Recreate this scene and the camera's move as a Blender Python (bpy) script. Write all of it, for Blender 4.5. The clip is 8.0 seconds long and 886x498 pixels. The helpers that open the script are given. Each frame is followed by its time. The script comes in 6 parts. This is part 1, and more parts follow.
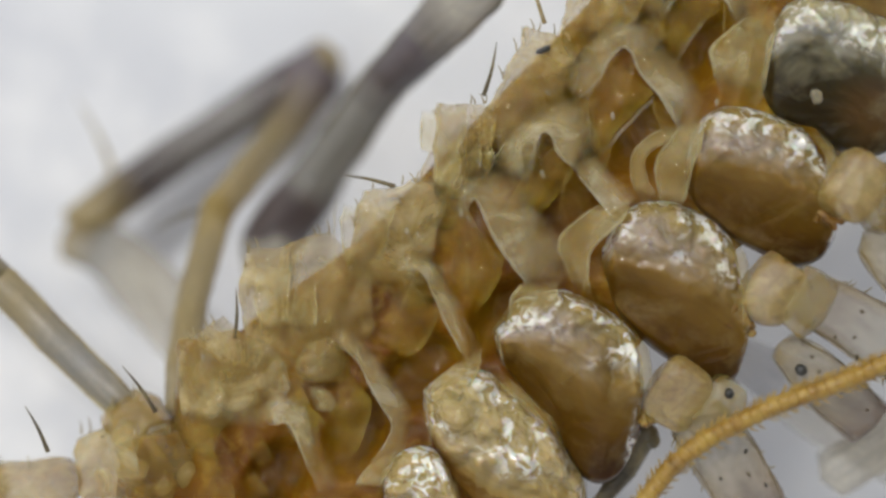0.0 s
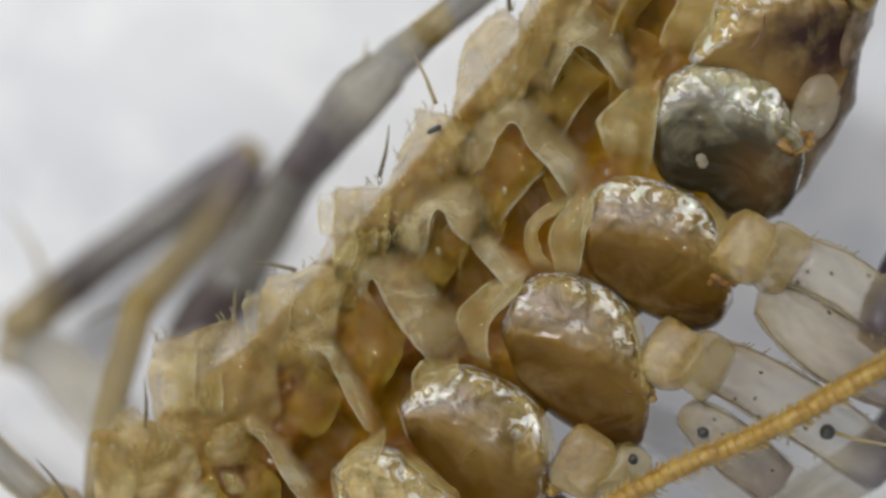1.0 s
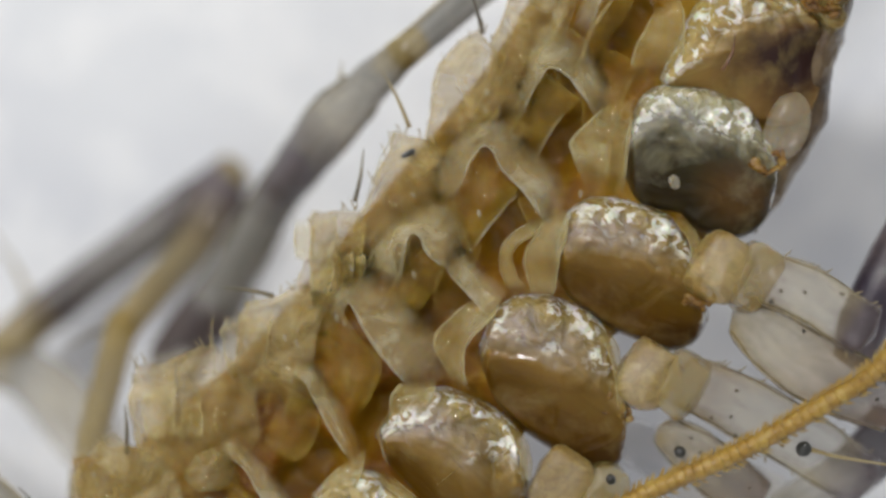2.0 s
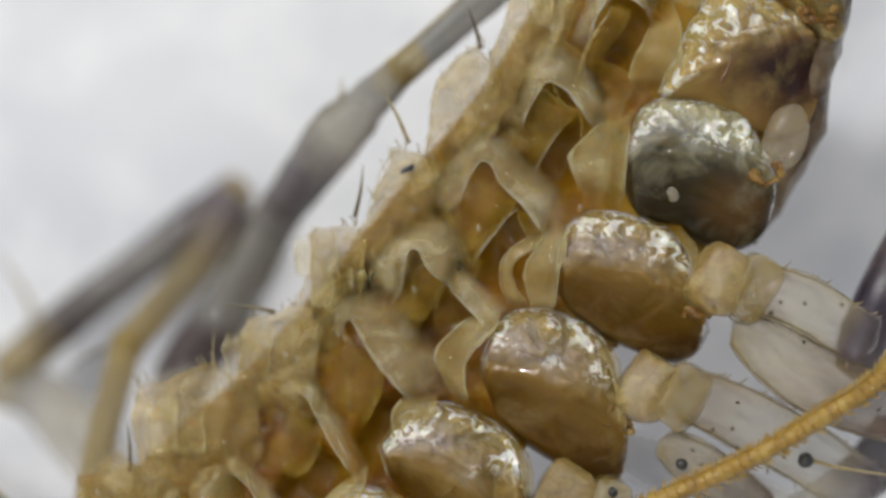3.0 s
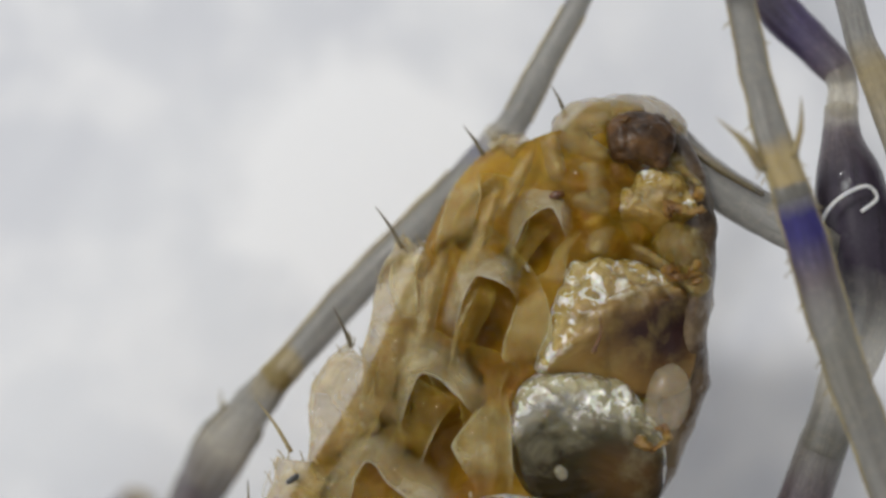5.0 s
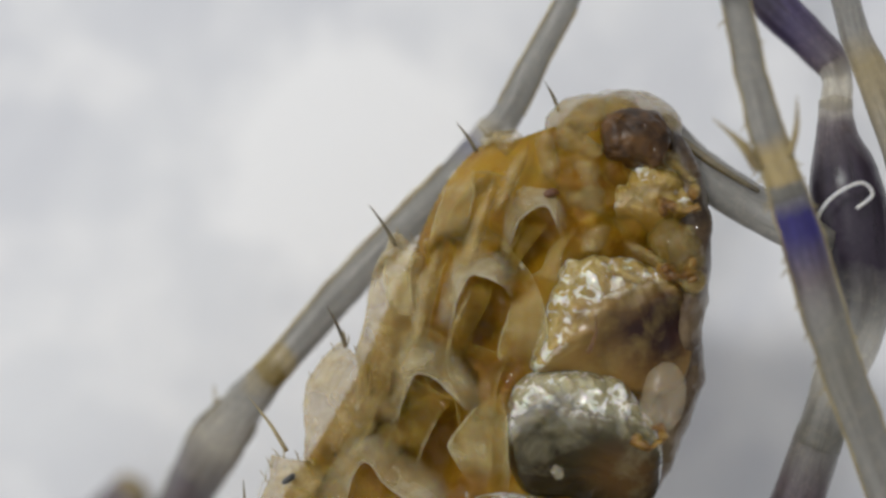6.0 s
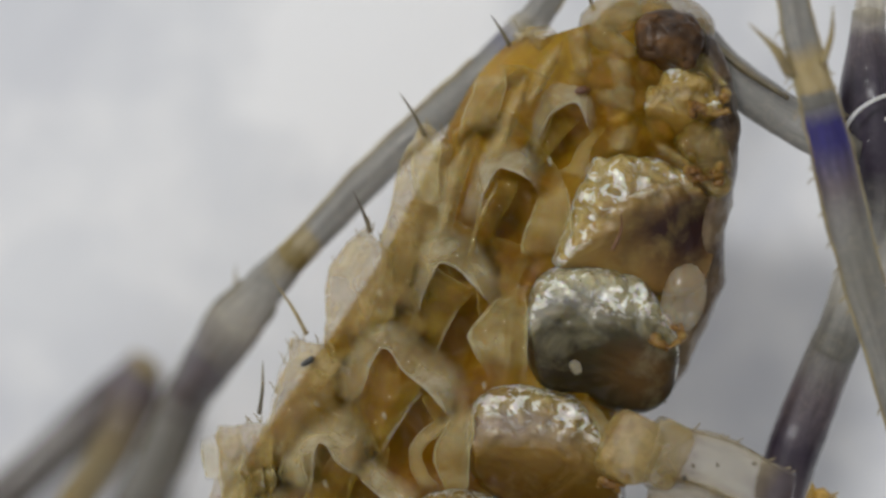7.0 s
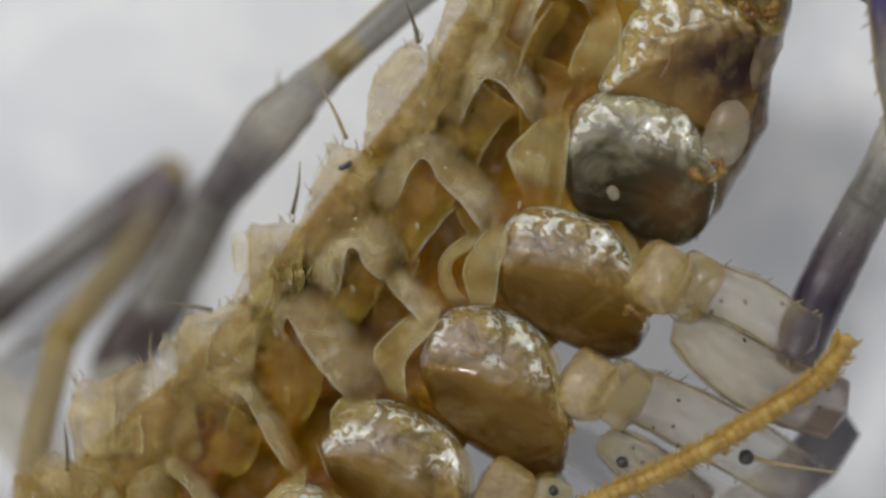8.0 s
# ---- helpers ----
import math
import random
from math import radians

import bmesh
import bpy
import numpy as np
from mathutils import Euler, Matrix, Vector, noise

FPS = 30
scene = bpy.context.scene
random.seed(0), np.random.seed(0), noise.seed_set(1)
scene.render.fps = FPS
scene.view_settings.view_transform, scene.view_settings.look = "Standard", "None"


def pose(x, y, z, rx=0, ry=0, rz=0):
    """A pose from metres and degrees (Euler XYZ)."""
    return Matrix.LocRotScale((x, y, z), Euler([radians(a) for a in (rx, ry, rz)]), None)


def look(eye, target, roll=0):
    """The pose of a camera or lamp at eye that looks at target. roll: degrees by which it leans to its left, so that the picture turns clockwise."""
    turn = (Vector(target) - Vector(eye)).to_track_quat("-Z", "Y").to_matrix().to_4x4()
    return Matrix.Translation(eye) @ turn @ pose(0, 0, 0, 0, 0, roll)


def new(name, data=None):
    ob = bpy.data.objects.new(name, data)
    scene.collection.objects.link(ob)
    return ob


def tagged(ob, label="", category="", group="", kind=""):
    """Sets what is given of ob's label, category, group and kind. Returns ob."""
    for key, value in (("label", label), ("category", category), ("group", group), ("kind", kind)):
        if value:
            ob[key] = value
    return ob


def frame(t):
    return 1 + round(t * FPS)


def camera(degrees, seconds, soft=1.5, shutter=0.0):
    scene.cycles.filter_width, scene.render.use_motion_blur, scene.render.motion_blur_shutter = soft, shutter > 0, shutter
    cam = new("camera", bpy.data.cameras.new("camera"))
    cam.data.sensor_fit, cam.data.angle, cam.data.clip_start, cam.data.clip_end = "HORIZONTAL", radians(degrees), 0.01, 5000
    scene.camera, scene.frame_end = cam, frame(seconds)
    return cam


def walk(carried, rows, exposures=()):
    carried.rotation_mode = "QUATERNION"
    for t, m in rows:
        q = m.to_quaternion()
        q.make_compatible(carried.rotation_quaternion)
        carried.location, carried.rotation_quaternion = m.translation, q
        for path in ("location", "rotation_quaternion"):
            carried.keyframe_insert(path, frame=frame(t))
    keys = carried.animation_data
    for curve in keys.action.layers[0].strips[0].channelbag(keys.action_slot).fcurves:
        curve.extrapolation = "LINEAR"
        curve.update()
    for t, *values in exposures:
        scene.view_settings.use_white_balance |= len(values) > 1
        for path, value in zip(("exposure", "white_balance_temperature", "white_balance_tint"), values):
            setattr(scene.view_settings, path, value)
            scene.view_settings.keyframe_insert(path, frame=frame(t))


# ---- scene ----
# ---- camera ----
S = 0.001  # a millimetre
cam = camera(20, 8.0, 2.8)
PATH = [
    (0.0, -3.105, -0.368, 27.657, -3.98, -2.74, 5.92),
    (0.5, -1.806, -0.889, 28.141, -2.54, -0.81, 5.51),
    (1.0, -1.058, -0.805, 28.168, -0.83, -0.99, 3.23),
    (1.5, -1.004, -0.543, 28.285, -1.13, -1.17, 2.52),
    (1.7, -0.819, -0.350, 28.294, -1.42, -0.84, 2.50),
    (2.8, -0.454, 0.231, 28.330, -1.86, -0.39, 1.57),
    (3.0, -0.304, -0.155, 28.352, -1.19, 0.02, 1.70),
    (3.5, -0.000, -0.000, 28.187, 0.00, 0.01, 0.00),
    (4.0, 0.694, 0.357, 28.082, 1.04, 0.67, -2.26),
    (4.5, 0.985, 0.625, 27.988, 2.32, 0.51, -4.10),
    (5.0, 0.958, 1.034, 27.964, 3.07, -0.17, -5.81),
    (5.2, 0.955, 1.384, 27.958, 2.50, -0.32, -6.05),
    (6.3, 0.686, 2.195, 27.876, 0.70, -1.14, -6.30),
    (6.5, 0.553, 2.123, 27.938, 0.61, -1.35, -5.89),
    (7.0, 0.243, 1.937, 28.048, -1.21, -1.34, -3.52),
    (7.5, 0.287, 1.697, 27.976, -2.32, -0.87, -1.73),
    (8.0, -0.336, 1.019, 28.065, -3.66, -1.39, 1.46)
]
walk(cam, [(t, pose(x * S, y * S, z * S, a, b, c)) for t, x, y, z, a, b, c in PATH],
     [(0.0, -0.04), (3.5, -0.05), (4.5, -0.03), (5.0, -0.22), (6.5, -0.28), (7.0, -0.36), (8.0, -0.26)])
cam.data.dof.use_dof = True
cam.data.dof.focus_distance = 27.75 * S
cam.data.dof.aperture_fstop = 0.068 / (1.08 * S)

# ---- light: a lamp above the stage and a pale room, brighter on the lamp's side ----
world = bpy.data.worlds.new("room_light")
scene.world = world
world.use_nodes = True
wt = world.node_tree
way = wt.nodes.new("ShaderNodeTexCoord")
dot = wt.nodes.new("ShaderNodeVectorMath")
dot.operation = "DOT_PRODUCT"
dot.inputs[1].default_value = (-0.55, 0.45, 0.25)
wt.links.new(way.outputs["Generated"], dot.inputs[0])
glow = wt.nodes.new("ShaderNodeMapRange")
glow.inputs["From Min"].default_value, glow.inputs["From Max"].default_value = -0.6, 0.75
glow.inputs["To Min"].default_value, glow.inputs["To Max"].default_value = 0.2, 0.93
wt.links.new(dot.outputs["Value"], glow.inputs["Value"])
wt.links.new(glow.outputs["Result"], wt.nodes["Background"].inputs["Strength"])
wt.nodes["Background"].inputs["Color"].default_value = (0.97, 0.98, 1.0, 1)
lamp = new("desk_lamp_light", bpy.data.lights.new("desk_lamp_light", "SUN"))
lamp.data.energy, lamp.data.angle, lamp.data.color = 1.5, radians(7), (1.0, 0.988, 0.965)
lamp.matrix_world = look((-4.5 * S, 5.5 * S, 11.0 * S), (0, 0, 0))


# ---- materials ----
def mat(name):
    m = bpy.data.materials.new(name)
    m.use_nodes = True
    nt = m.node_tree
    return m, nt, nt.nodes["Principled BSDF"]


def add(nt, kind, **kw):
    n = nt.nodes.new(kind)
    for k, v in kw.items():
        n.inputs[k.replace("_", " ")].default_value = v
    return n


def coords(nt, local=False):
    """Millimetre coordinates of the point, in the world or in the part."""
    v = nt.nodes.new("ShaderNodeVectorMath")
    v.operation = "SCALE"
    v.inputs["Scale"].default_value = 1.0 / S
    if local:
        nt.links.new(nt.nodes.new("ShaderNodeTexCoord").outputs["Object"], v.inputs[0])
    else:
        nt.links.new(nt.nodes.new("ShaderNodeNewGeometry").outputs["Position"], v.inputs[0])
    return v.outputs[0]


def noise_tex(nt, vec, scale, detail=4.0, rough=0.55, dist=0.0):
    n = add(nt, "ShaderNodeTexNoise", Scale=scale, Detail=detail, Roughness=rough, Distortion=dist)
    nt.links.new(vec, n.inputs["Vector"])
    return n.outputs["Fac"]


def ramp(nt, fac, stops):
    r = nt.nodes.new("ShaderNodeValToRGB")
    e = r.color_ramp.elements
    while len(e) < len(stops):
        e.new(0.5)
    for i, (p, c) in enumerate(stops):
        e[i].position = p
        e[i].color = (*c, 1) if len(c) == 3 else c
    nt.links.new(fac, r.inputs[0])
    return r.outputs["Color"]


def mix(nt, fac, a, b, mode="MIX"):
    m = nt.nodes.new("ShaderNodeMix")
    m.data_type, m.blend_type = "RGBA", mode
    for value, slot in ((fac, 0), (a, 6), (b, 7)):
        if isinstance(value, (int, float)):
            m.inputs[slot].default_value = value
        elif isinstance(value, tuple):
            m.inputs[slot].default_value = (*value, 1)
        else:
            nt.links.new(value, m.inputs[slot])
    return m.outputs[2]


def bump(nt, bsdf, heights, strength=0.5, dist=0.05, slots=("Normal", "Coat Normal")):
    last = None
    for h, w in heights:
        b = nt.nodes.new("ShaderNodeBump")
        b.inputs["Strength"].default_value = min(1.0, strength * w)
        b.inputs["Distance"].default_value = dist * S
        nt.links.new(h, b.inputs["Height"])
        if last:
            nt.links.new(last, b.inputs["Normal"])
        last = b.outputs["Normal"]
    for slot in slots:
        nt.links.new(last, bsdf.inputs[slot])


def cuticle(name, dark, mid, pale, scale=1.6, gloss=0.3, sss=0.35, bumps=0.5, fine=5.0, alpha=1.0, coat=0.6, radius=0.5, mottle=0.4):
    """Translucent gland-like shell: mottled at two scales, a smooth body under a crinkled wet-looking film."""
    m, nt, b = mat(name)
    vec = coords(nt)
    big = noise_tex(nt, vec, scale, 3, 0.5, 0.5)
    small = noise_tex(nt, vec, scale * 5, 4, 0.6, 0.8)
    col = ramp(nt, big, [(0.3, dark), (0.5, mid), (0.72, pale)])
    col = mix(nt, ramp(nt, small, [(0.45, (0, 0, 0)), (0.8, (mottle,) * 3)]), col, pale)
    nt.links.new(col, b.inputs["Base Color"])
    b.inputs["Roughness"].default_value = gloss + 0.1
    b.inputs["Specular IOR Level"].default_value = 0.3
    b.inputs["Subsurface Weight"].default_value = sss
    b.inputs["Subsurface Radius"].default_value = (radius * S, radius * 0.65 * S, radius * 0.28 * S)
    b.inputs["Subsurface Scale"].default_value = 1.0
    b.inputs["Coat Weight"].default_value = coat
    b.inputs["Coat Roughness"].default_value = 0.07
    b.inputs["Coat IOR"].default_value = 1.6
    if alpha < 1:
        va = ramp(nt, small, [(0.3, (alpha * (1 - mottle * 0.6),) * 3), (0.7, (min(1, alpha * (1 + mottle * 0.6)),) * 3)])
        nt.links.new(va, b.inputs["Alpha"])
    bump(nt, b, [(noise_tex(nt, vec, fine * 0.7, 3, 0.5, 0.8), 1.0)], bumps * 0.5, 0.1, ("Normal",))
    bump(nt, b, [(noise_tex(nt, vec, fine * 0.8, 2.5, 0.5, 2.0), 1.0)], bumps, 0.2, ("Coat Normal",))
    return m


def film(name, dark, mid, pale, alphas, wet=0.7, ends=(0.0, 0.0), bumps=0.5, rim=0.08):
    """Thin clear cuticle, cloudy and faintly streaked; alphas: its density at one edge, in the middle and at the other edge; ends: density left at its two ends."""
    m, nt, b = mat(name)
    vec = coords(nt)
    uv = nt.nodes.new("ShaderNodeTexCoord").outputs["UV"]
    sep = nt.nodes.new("ShaderNodeSeparateXYZ")
    nt.links.new(uv, sep.inputs[0])
    big = noise_tex(nt, vec, 1.6, 4, 0.6, 0.9)
    mp = nt.nodes.new("ShaderNodeMapping")
    mp.inputs["Scale"].default_value = (1.2, 2.6, 1.0)
    nt.links.new(uv, mp.inputs["Vector"])
    streak = noise_tex(nt, mp.outputs[0], 1.3, 4, 0.6, 1.4)
    fine = noise_tex(nt, vec, 8.0, 3, 0.6, 0.6)
    col = ramp(nt, mix(nt, 0.3, big, streak), [(0.36, dark), (0.5, mid), (0.66, pale)])
    rims = ramp(nt, sep.outputs["Y"], [(0.0, ((1.0 if alphas[0] > alphas[1] else 0.0),) * 3), (rim, (0,) * 3), (1 - rim, (0,) * 3), (1.0, ((1.0 if alphas[2] > alphas[1] else 0.0),) * 3)])
    col = mix(nt, mix(nt, 1.0, rims, (0.8, 0.8, 0.8), "MULTIPLY"), col, pale)
    nt.links.new(col, b.inputs["Base Color"])
    a0, a1, a2 = alphas
    near = 0.45 if a0 < a1 else rim * 1.3
    far = 0.55 if a2 < a1 else 1 - rim * 1.3
    dens = ramp(nt, sep.outputs["Y"], [(0.0, (a0,) * 3), (near, (a1,) * 3), (far, (a1,) * 3), (1.0, (a2,) * 3)])
    dens = mix(nt, 1.0, dens, ramp(nt, mix(nt, 0.12, big, fine), [(0.33, (0.55,) * 3), (0.62, (1.0,) * 3)]), "MULTIPLY")
    sunk = ramp(nt, sep.outputs["X"], [(0.0, (ends[0],) * 3), (0.2, (1,) * 3), (0.75, (1,) * 3), (1.0, (ends[1],) * 3)])
    nt.links.new(mix(nt, 1.0, dens, sunk, "MULTIPLY"), b.inputs["Alpha"])
    b.inputs["Roughness"].default_value = 0.4
    b.inputs["Specular IOR Level"].default_value = 0.15
    b.inputs["Subsurface Weight"].default_value = 0.5
    b.inputs["Subsurface Radius"].default_value = (0.15 * S, 0.11 * S, 0.05 * S)
    b.inputs["Subsurface Scale"].default_value = 1.0
    b.inputs["Coat Weight"].default_value = wet
    b.inputs["Coat IOR"].default_value = 1.6
    b.inputs["Coat Roughness"].default_value = 0.04
    bump(nt, b, [(streak, 0.6), (fine, 0.12)], 0.3, 0.08, ("Normal",))
    bump(nt, b, [(noise_tex(nt, vec, 4.0, 3, 0.5, 1.5), 1.0)], bumps, 0.2, ("Coat Normal",))
    return m


def belly_skin():
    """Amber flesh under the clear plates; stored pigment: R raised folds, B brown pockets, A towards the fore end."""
    m, nt, b = mat("belly_skin")
    vec = coords(nt)
    at = nt.nodes.new("ShaderNodeAttribute")
    at.attribute_name = "pigment"
    sep = nt.nodes.new("ShaderNodeSeparateColor")
    nt.links.new(at.outputs["Color"], sep.inputs[0])
    big = noise_tex(nt, vec, 0.9, 3, 0.5, 0.6)
    small = noise_tex(nt, vec, 4.5, 5, 0.65, 1.0)
    col = ramp(nt, big, [(0.32, (0.145, 0.06, 0.0006)), (0.5, (0.23, 0.113, 0.002)), (0.68, (0.32, 0.183, 0.01))])
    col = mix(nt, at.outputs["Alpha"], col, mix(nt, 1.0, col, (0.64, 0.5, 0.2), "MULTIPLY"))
    col = mix(nt, sep.outputs[0], col, ramp(nt, small, [(0.3, (0.34, 0.22, 0.012)), (0.7, (0.48, 0.35, 0.06))]))
    col = mix(nt, ramp(nt, small, [(0.5, (0, 0, 0)), (0.8, (0.4,) * 3)]), col, (0.44, 0.29, 0.04))
    col = mix(nt, sep.outputs[2], col, ramp(nt, big, [(0.35, (0.1, 0.04, 0.001)), (0.65, (0.19, 0.092, 0.003))]))
    nt.links.new(col, b.inputs["Base Color"])
    b.inputs["Roughness"].default_value = 0.5
    b.inputs["Subsurface Weight"].default_value = 0.9
    b.inputs["Subsurface Radius"].default_value = (0.4 * S, 0.24 * S, 0.07 * S)
    b.inputs["Subsurface Scale"].default_value = 1.0
    b.inputs["Coat Weight"].default_value = 0.35
    b.inputs["Specular IOR Level"].default_value = 0.08
    b.inputs["Coat Roughness"].default_value = 0.07
    b.inputs["Coat IOR"].default_value = 1.5
    bump(nt, b, [(noise_tex(nt, vec, 2.5, 3, 0.5, 1.0), 1.0)], 0.3, 0.1, ("Normal",))
    bump(nt, b, [(noise_tex(nt, vec, 3.0, 3, 0.5, 2.0), 0.9), (noise_tex(nt, vec, 6.0, 2, 0.5, 1.0), 0.3)], 0.7, 0.13, ("Coat Normal",))
    return m


def hip_shell(name, upper, mid, lower, stain, stain_at=(0.8, 0.85), stain_size=0.25, film_depth=0.36, sheen=(0.3, 0.27, 0.25), side=0.9, glint_from=0.44, slant=0.0):
    """A swollen hip plate: crushed silvery film with painted white glints along its fore edge, satin flesh with a
    painted sheen behind it, a dark pigment stain.
    """
    m, nt, b = mat(name)
    vec = coords(nt)
    uv = nt.nodes.new("ShaderNodeTexCoord").outputs["UV"]
    sep = nt.nodes.new("ShaderNodeSeparateXYZ")
    nt.links.new(uv, sep.inputs[0])

    def wobbled(source, amount, scale):
        n = nt.nodes.new("ShaderNodeMath")
        n.operation = "MULTIPLY_ADD"
        nt.links.new(noise_tex(nt, vec, scale, 4, 0.6, 0.5), n.inputs[0])
        n.inputs[1].default_value = amount
        nt.links.new(source, n.inputs[2])
        return n.outputs[0]

    lean = nt.nodes.new("ShaderNodeMath")
    lean.operation = "MULTIPLY_ADD"
    nt.links.new(sep.outputs["X"], lean.inputs[0])
    lean.inputs[1].default_value = -slant
    nt.links.new(sep.outputs["Y"], lean.inputs[2])
    depth = wobbled(lean.outputs[0], 0.42, 1.6)
    along = wobbled(sep.outputs["X"], 0.2, 2.3)
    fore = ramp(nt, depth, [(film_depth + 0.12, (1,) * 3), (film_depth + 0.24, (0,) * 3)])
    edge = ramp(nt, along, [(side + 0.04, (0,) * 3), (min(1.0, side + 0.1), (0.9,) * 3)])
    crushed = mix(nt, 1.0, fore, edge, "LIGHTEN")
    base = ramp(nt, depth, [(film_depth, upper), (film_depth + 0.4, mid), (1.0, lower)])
    # greyish sheen behind the film, painted into the base colour
    sheen_mask = mix(nt, 1.0, ramp(nt, depth, [(film_depth + 0.02, (0,) * 3), (film_depth + 0.16, (0.75,) * 3), (film_depth + 0.36, (0,) * 3)]), ramp(nt, along, [(0.45, (1,) * 3), (0.8, (0,) * 3)]), "MULTIPLY")
    base = mix(nt, sheen_mask, base, sheen)
    dist = nt.nodes.new("ShaderNodeVectorMath")
    dist.operation = "DISTANCE"
    nt.links.new(uv, dist.inputs[0])
    dist.inputs[1].default_value = (*stain_at, 0)
    spot = ramp(nt, wobbled(dist.outputs["Value"], 0.25, 1.9), [(stain_size * 0.55 + 0.1, (1,) * 3), (stain_size + 0.22, (0,) * 3)])
    base = mix(nt, spot, base, stain)
    mp = nt.nodes.new("ShaderNodeMapping")
    mp.inputs["Scale"].default_value = (2.0, 7.0, 1.0)
    nt.links.new(uv, mp.inputs["Vector"])
    streak = noise_tex(nt, mp.outputs[0], 1.4, 4, 0.6, 0.9)
    base = mix(nt, ramp(nt, streak, [(0.46, (0,) * 3), (0.75, (0.5,) * 3)]), base, mix(nt, 1.0, base, (0.5, 0.4, 0.3), "MULTIPLY"))
    cloud = noise_tex(nt, vec, 2.2, 4, 0.6, 0.4)
    base = mix(nt, ramp(nt, cloud, [(0.5, (0,) * 3), (0.75, (0.4,) * 3)]), base, upper)
    # lamp glints on the crushed film, painted as white specks in the base colour
    patch = ramp(nt, noise_tex(nt, vec, 1.9, 3, 0.55, 0.4), [(glint_from, (0,) * 3), (glint_from + 0.09, (1,) * 3)])
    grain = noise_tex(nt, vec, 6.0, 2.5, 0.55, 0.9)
    glint = mix(nt, 1.0, mix(nt, 1.0, ramp(nt, grain, [(0.49, (0,) * 3), (0.53, (1,) * 3)]), patch, "MULTIPLY"), crushed, "MULTIPLY")
    base = mix(nt, mix(nt, 1.0, glint, (0.9, 0.9, 0.9), "MULTIPLY"), base, (0.86, 0.85, 0.77))
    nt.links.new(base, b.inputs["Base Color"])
    nt.links.new(mix(nt, 1.0, glint, (0.25, 0.25, 0.25), "MULTIPLY"), b.inputs["Metallic"])
    nt.links.new(ramp(nt, crushed, [(0, (0.42,) * 3), (1, (0.22,) * 3)]), b.inputs["Roughness"])
    b.inputs["Specular IOR Level"].default_value = 0.2
    b.inputs["Subsurface Weight"].default_value = 0.7
    b.inputs["Subsurface Radius"].default_value = (0.3 * S, 0.2 * S, 0.07 * S)
    b.inputs["Subsurface Scale"].default_value = 1.0
    nt.links.new(mix(nt, crushed, (0.22, 0.22, 0.22), (1.0, 1.0, 1.0)), b.inputs["Coat Weight"])
    b.inputs["Coat Roughness"].default_value = 0.05
    b.inputs["Coat IOR"].default_value = 1.7
    fold = noise_tex(nt, vec, 1.6, 2, 0.5, 1.2)
    relief = mix(nt, crushed, (0.5, 0.5, 0.5), mix(nt, 0.35, grain, noise_tex(nt, vec, 11.0, 2, 0.5, 0.5)))
    bump(nt, b, [(fold, 0.35), (relief, 0.7)], 1.0, 0.11, ("Normal",))
    bump(nt, b, [(fold, 0.5), (relief, 1.0)], 1.0, 0.2, ("Coat Normal",))
    return m


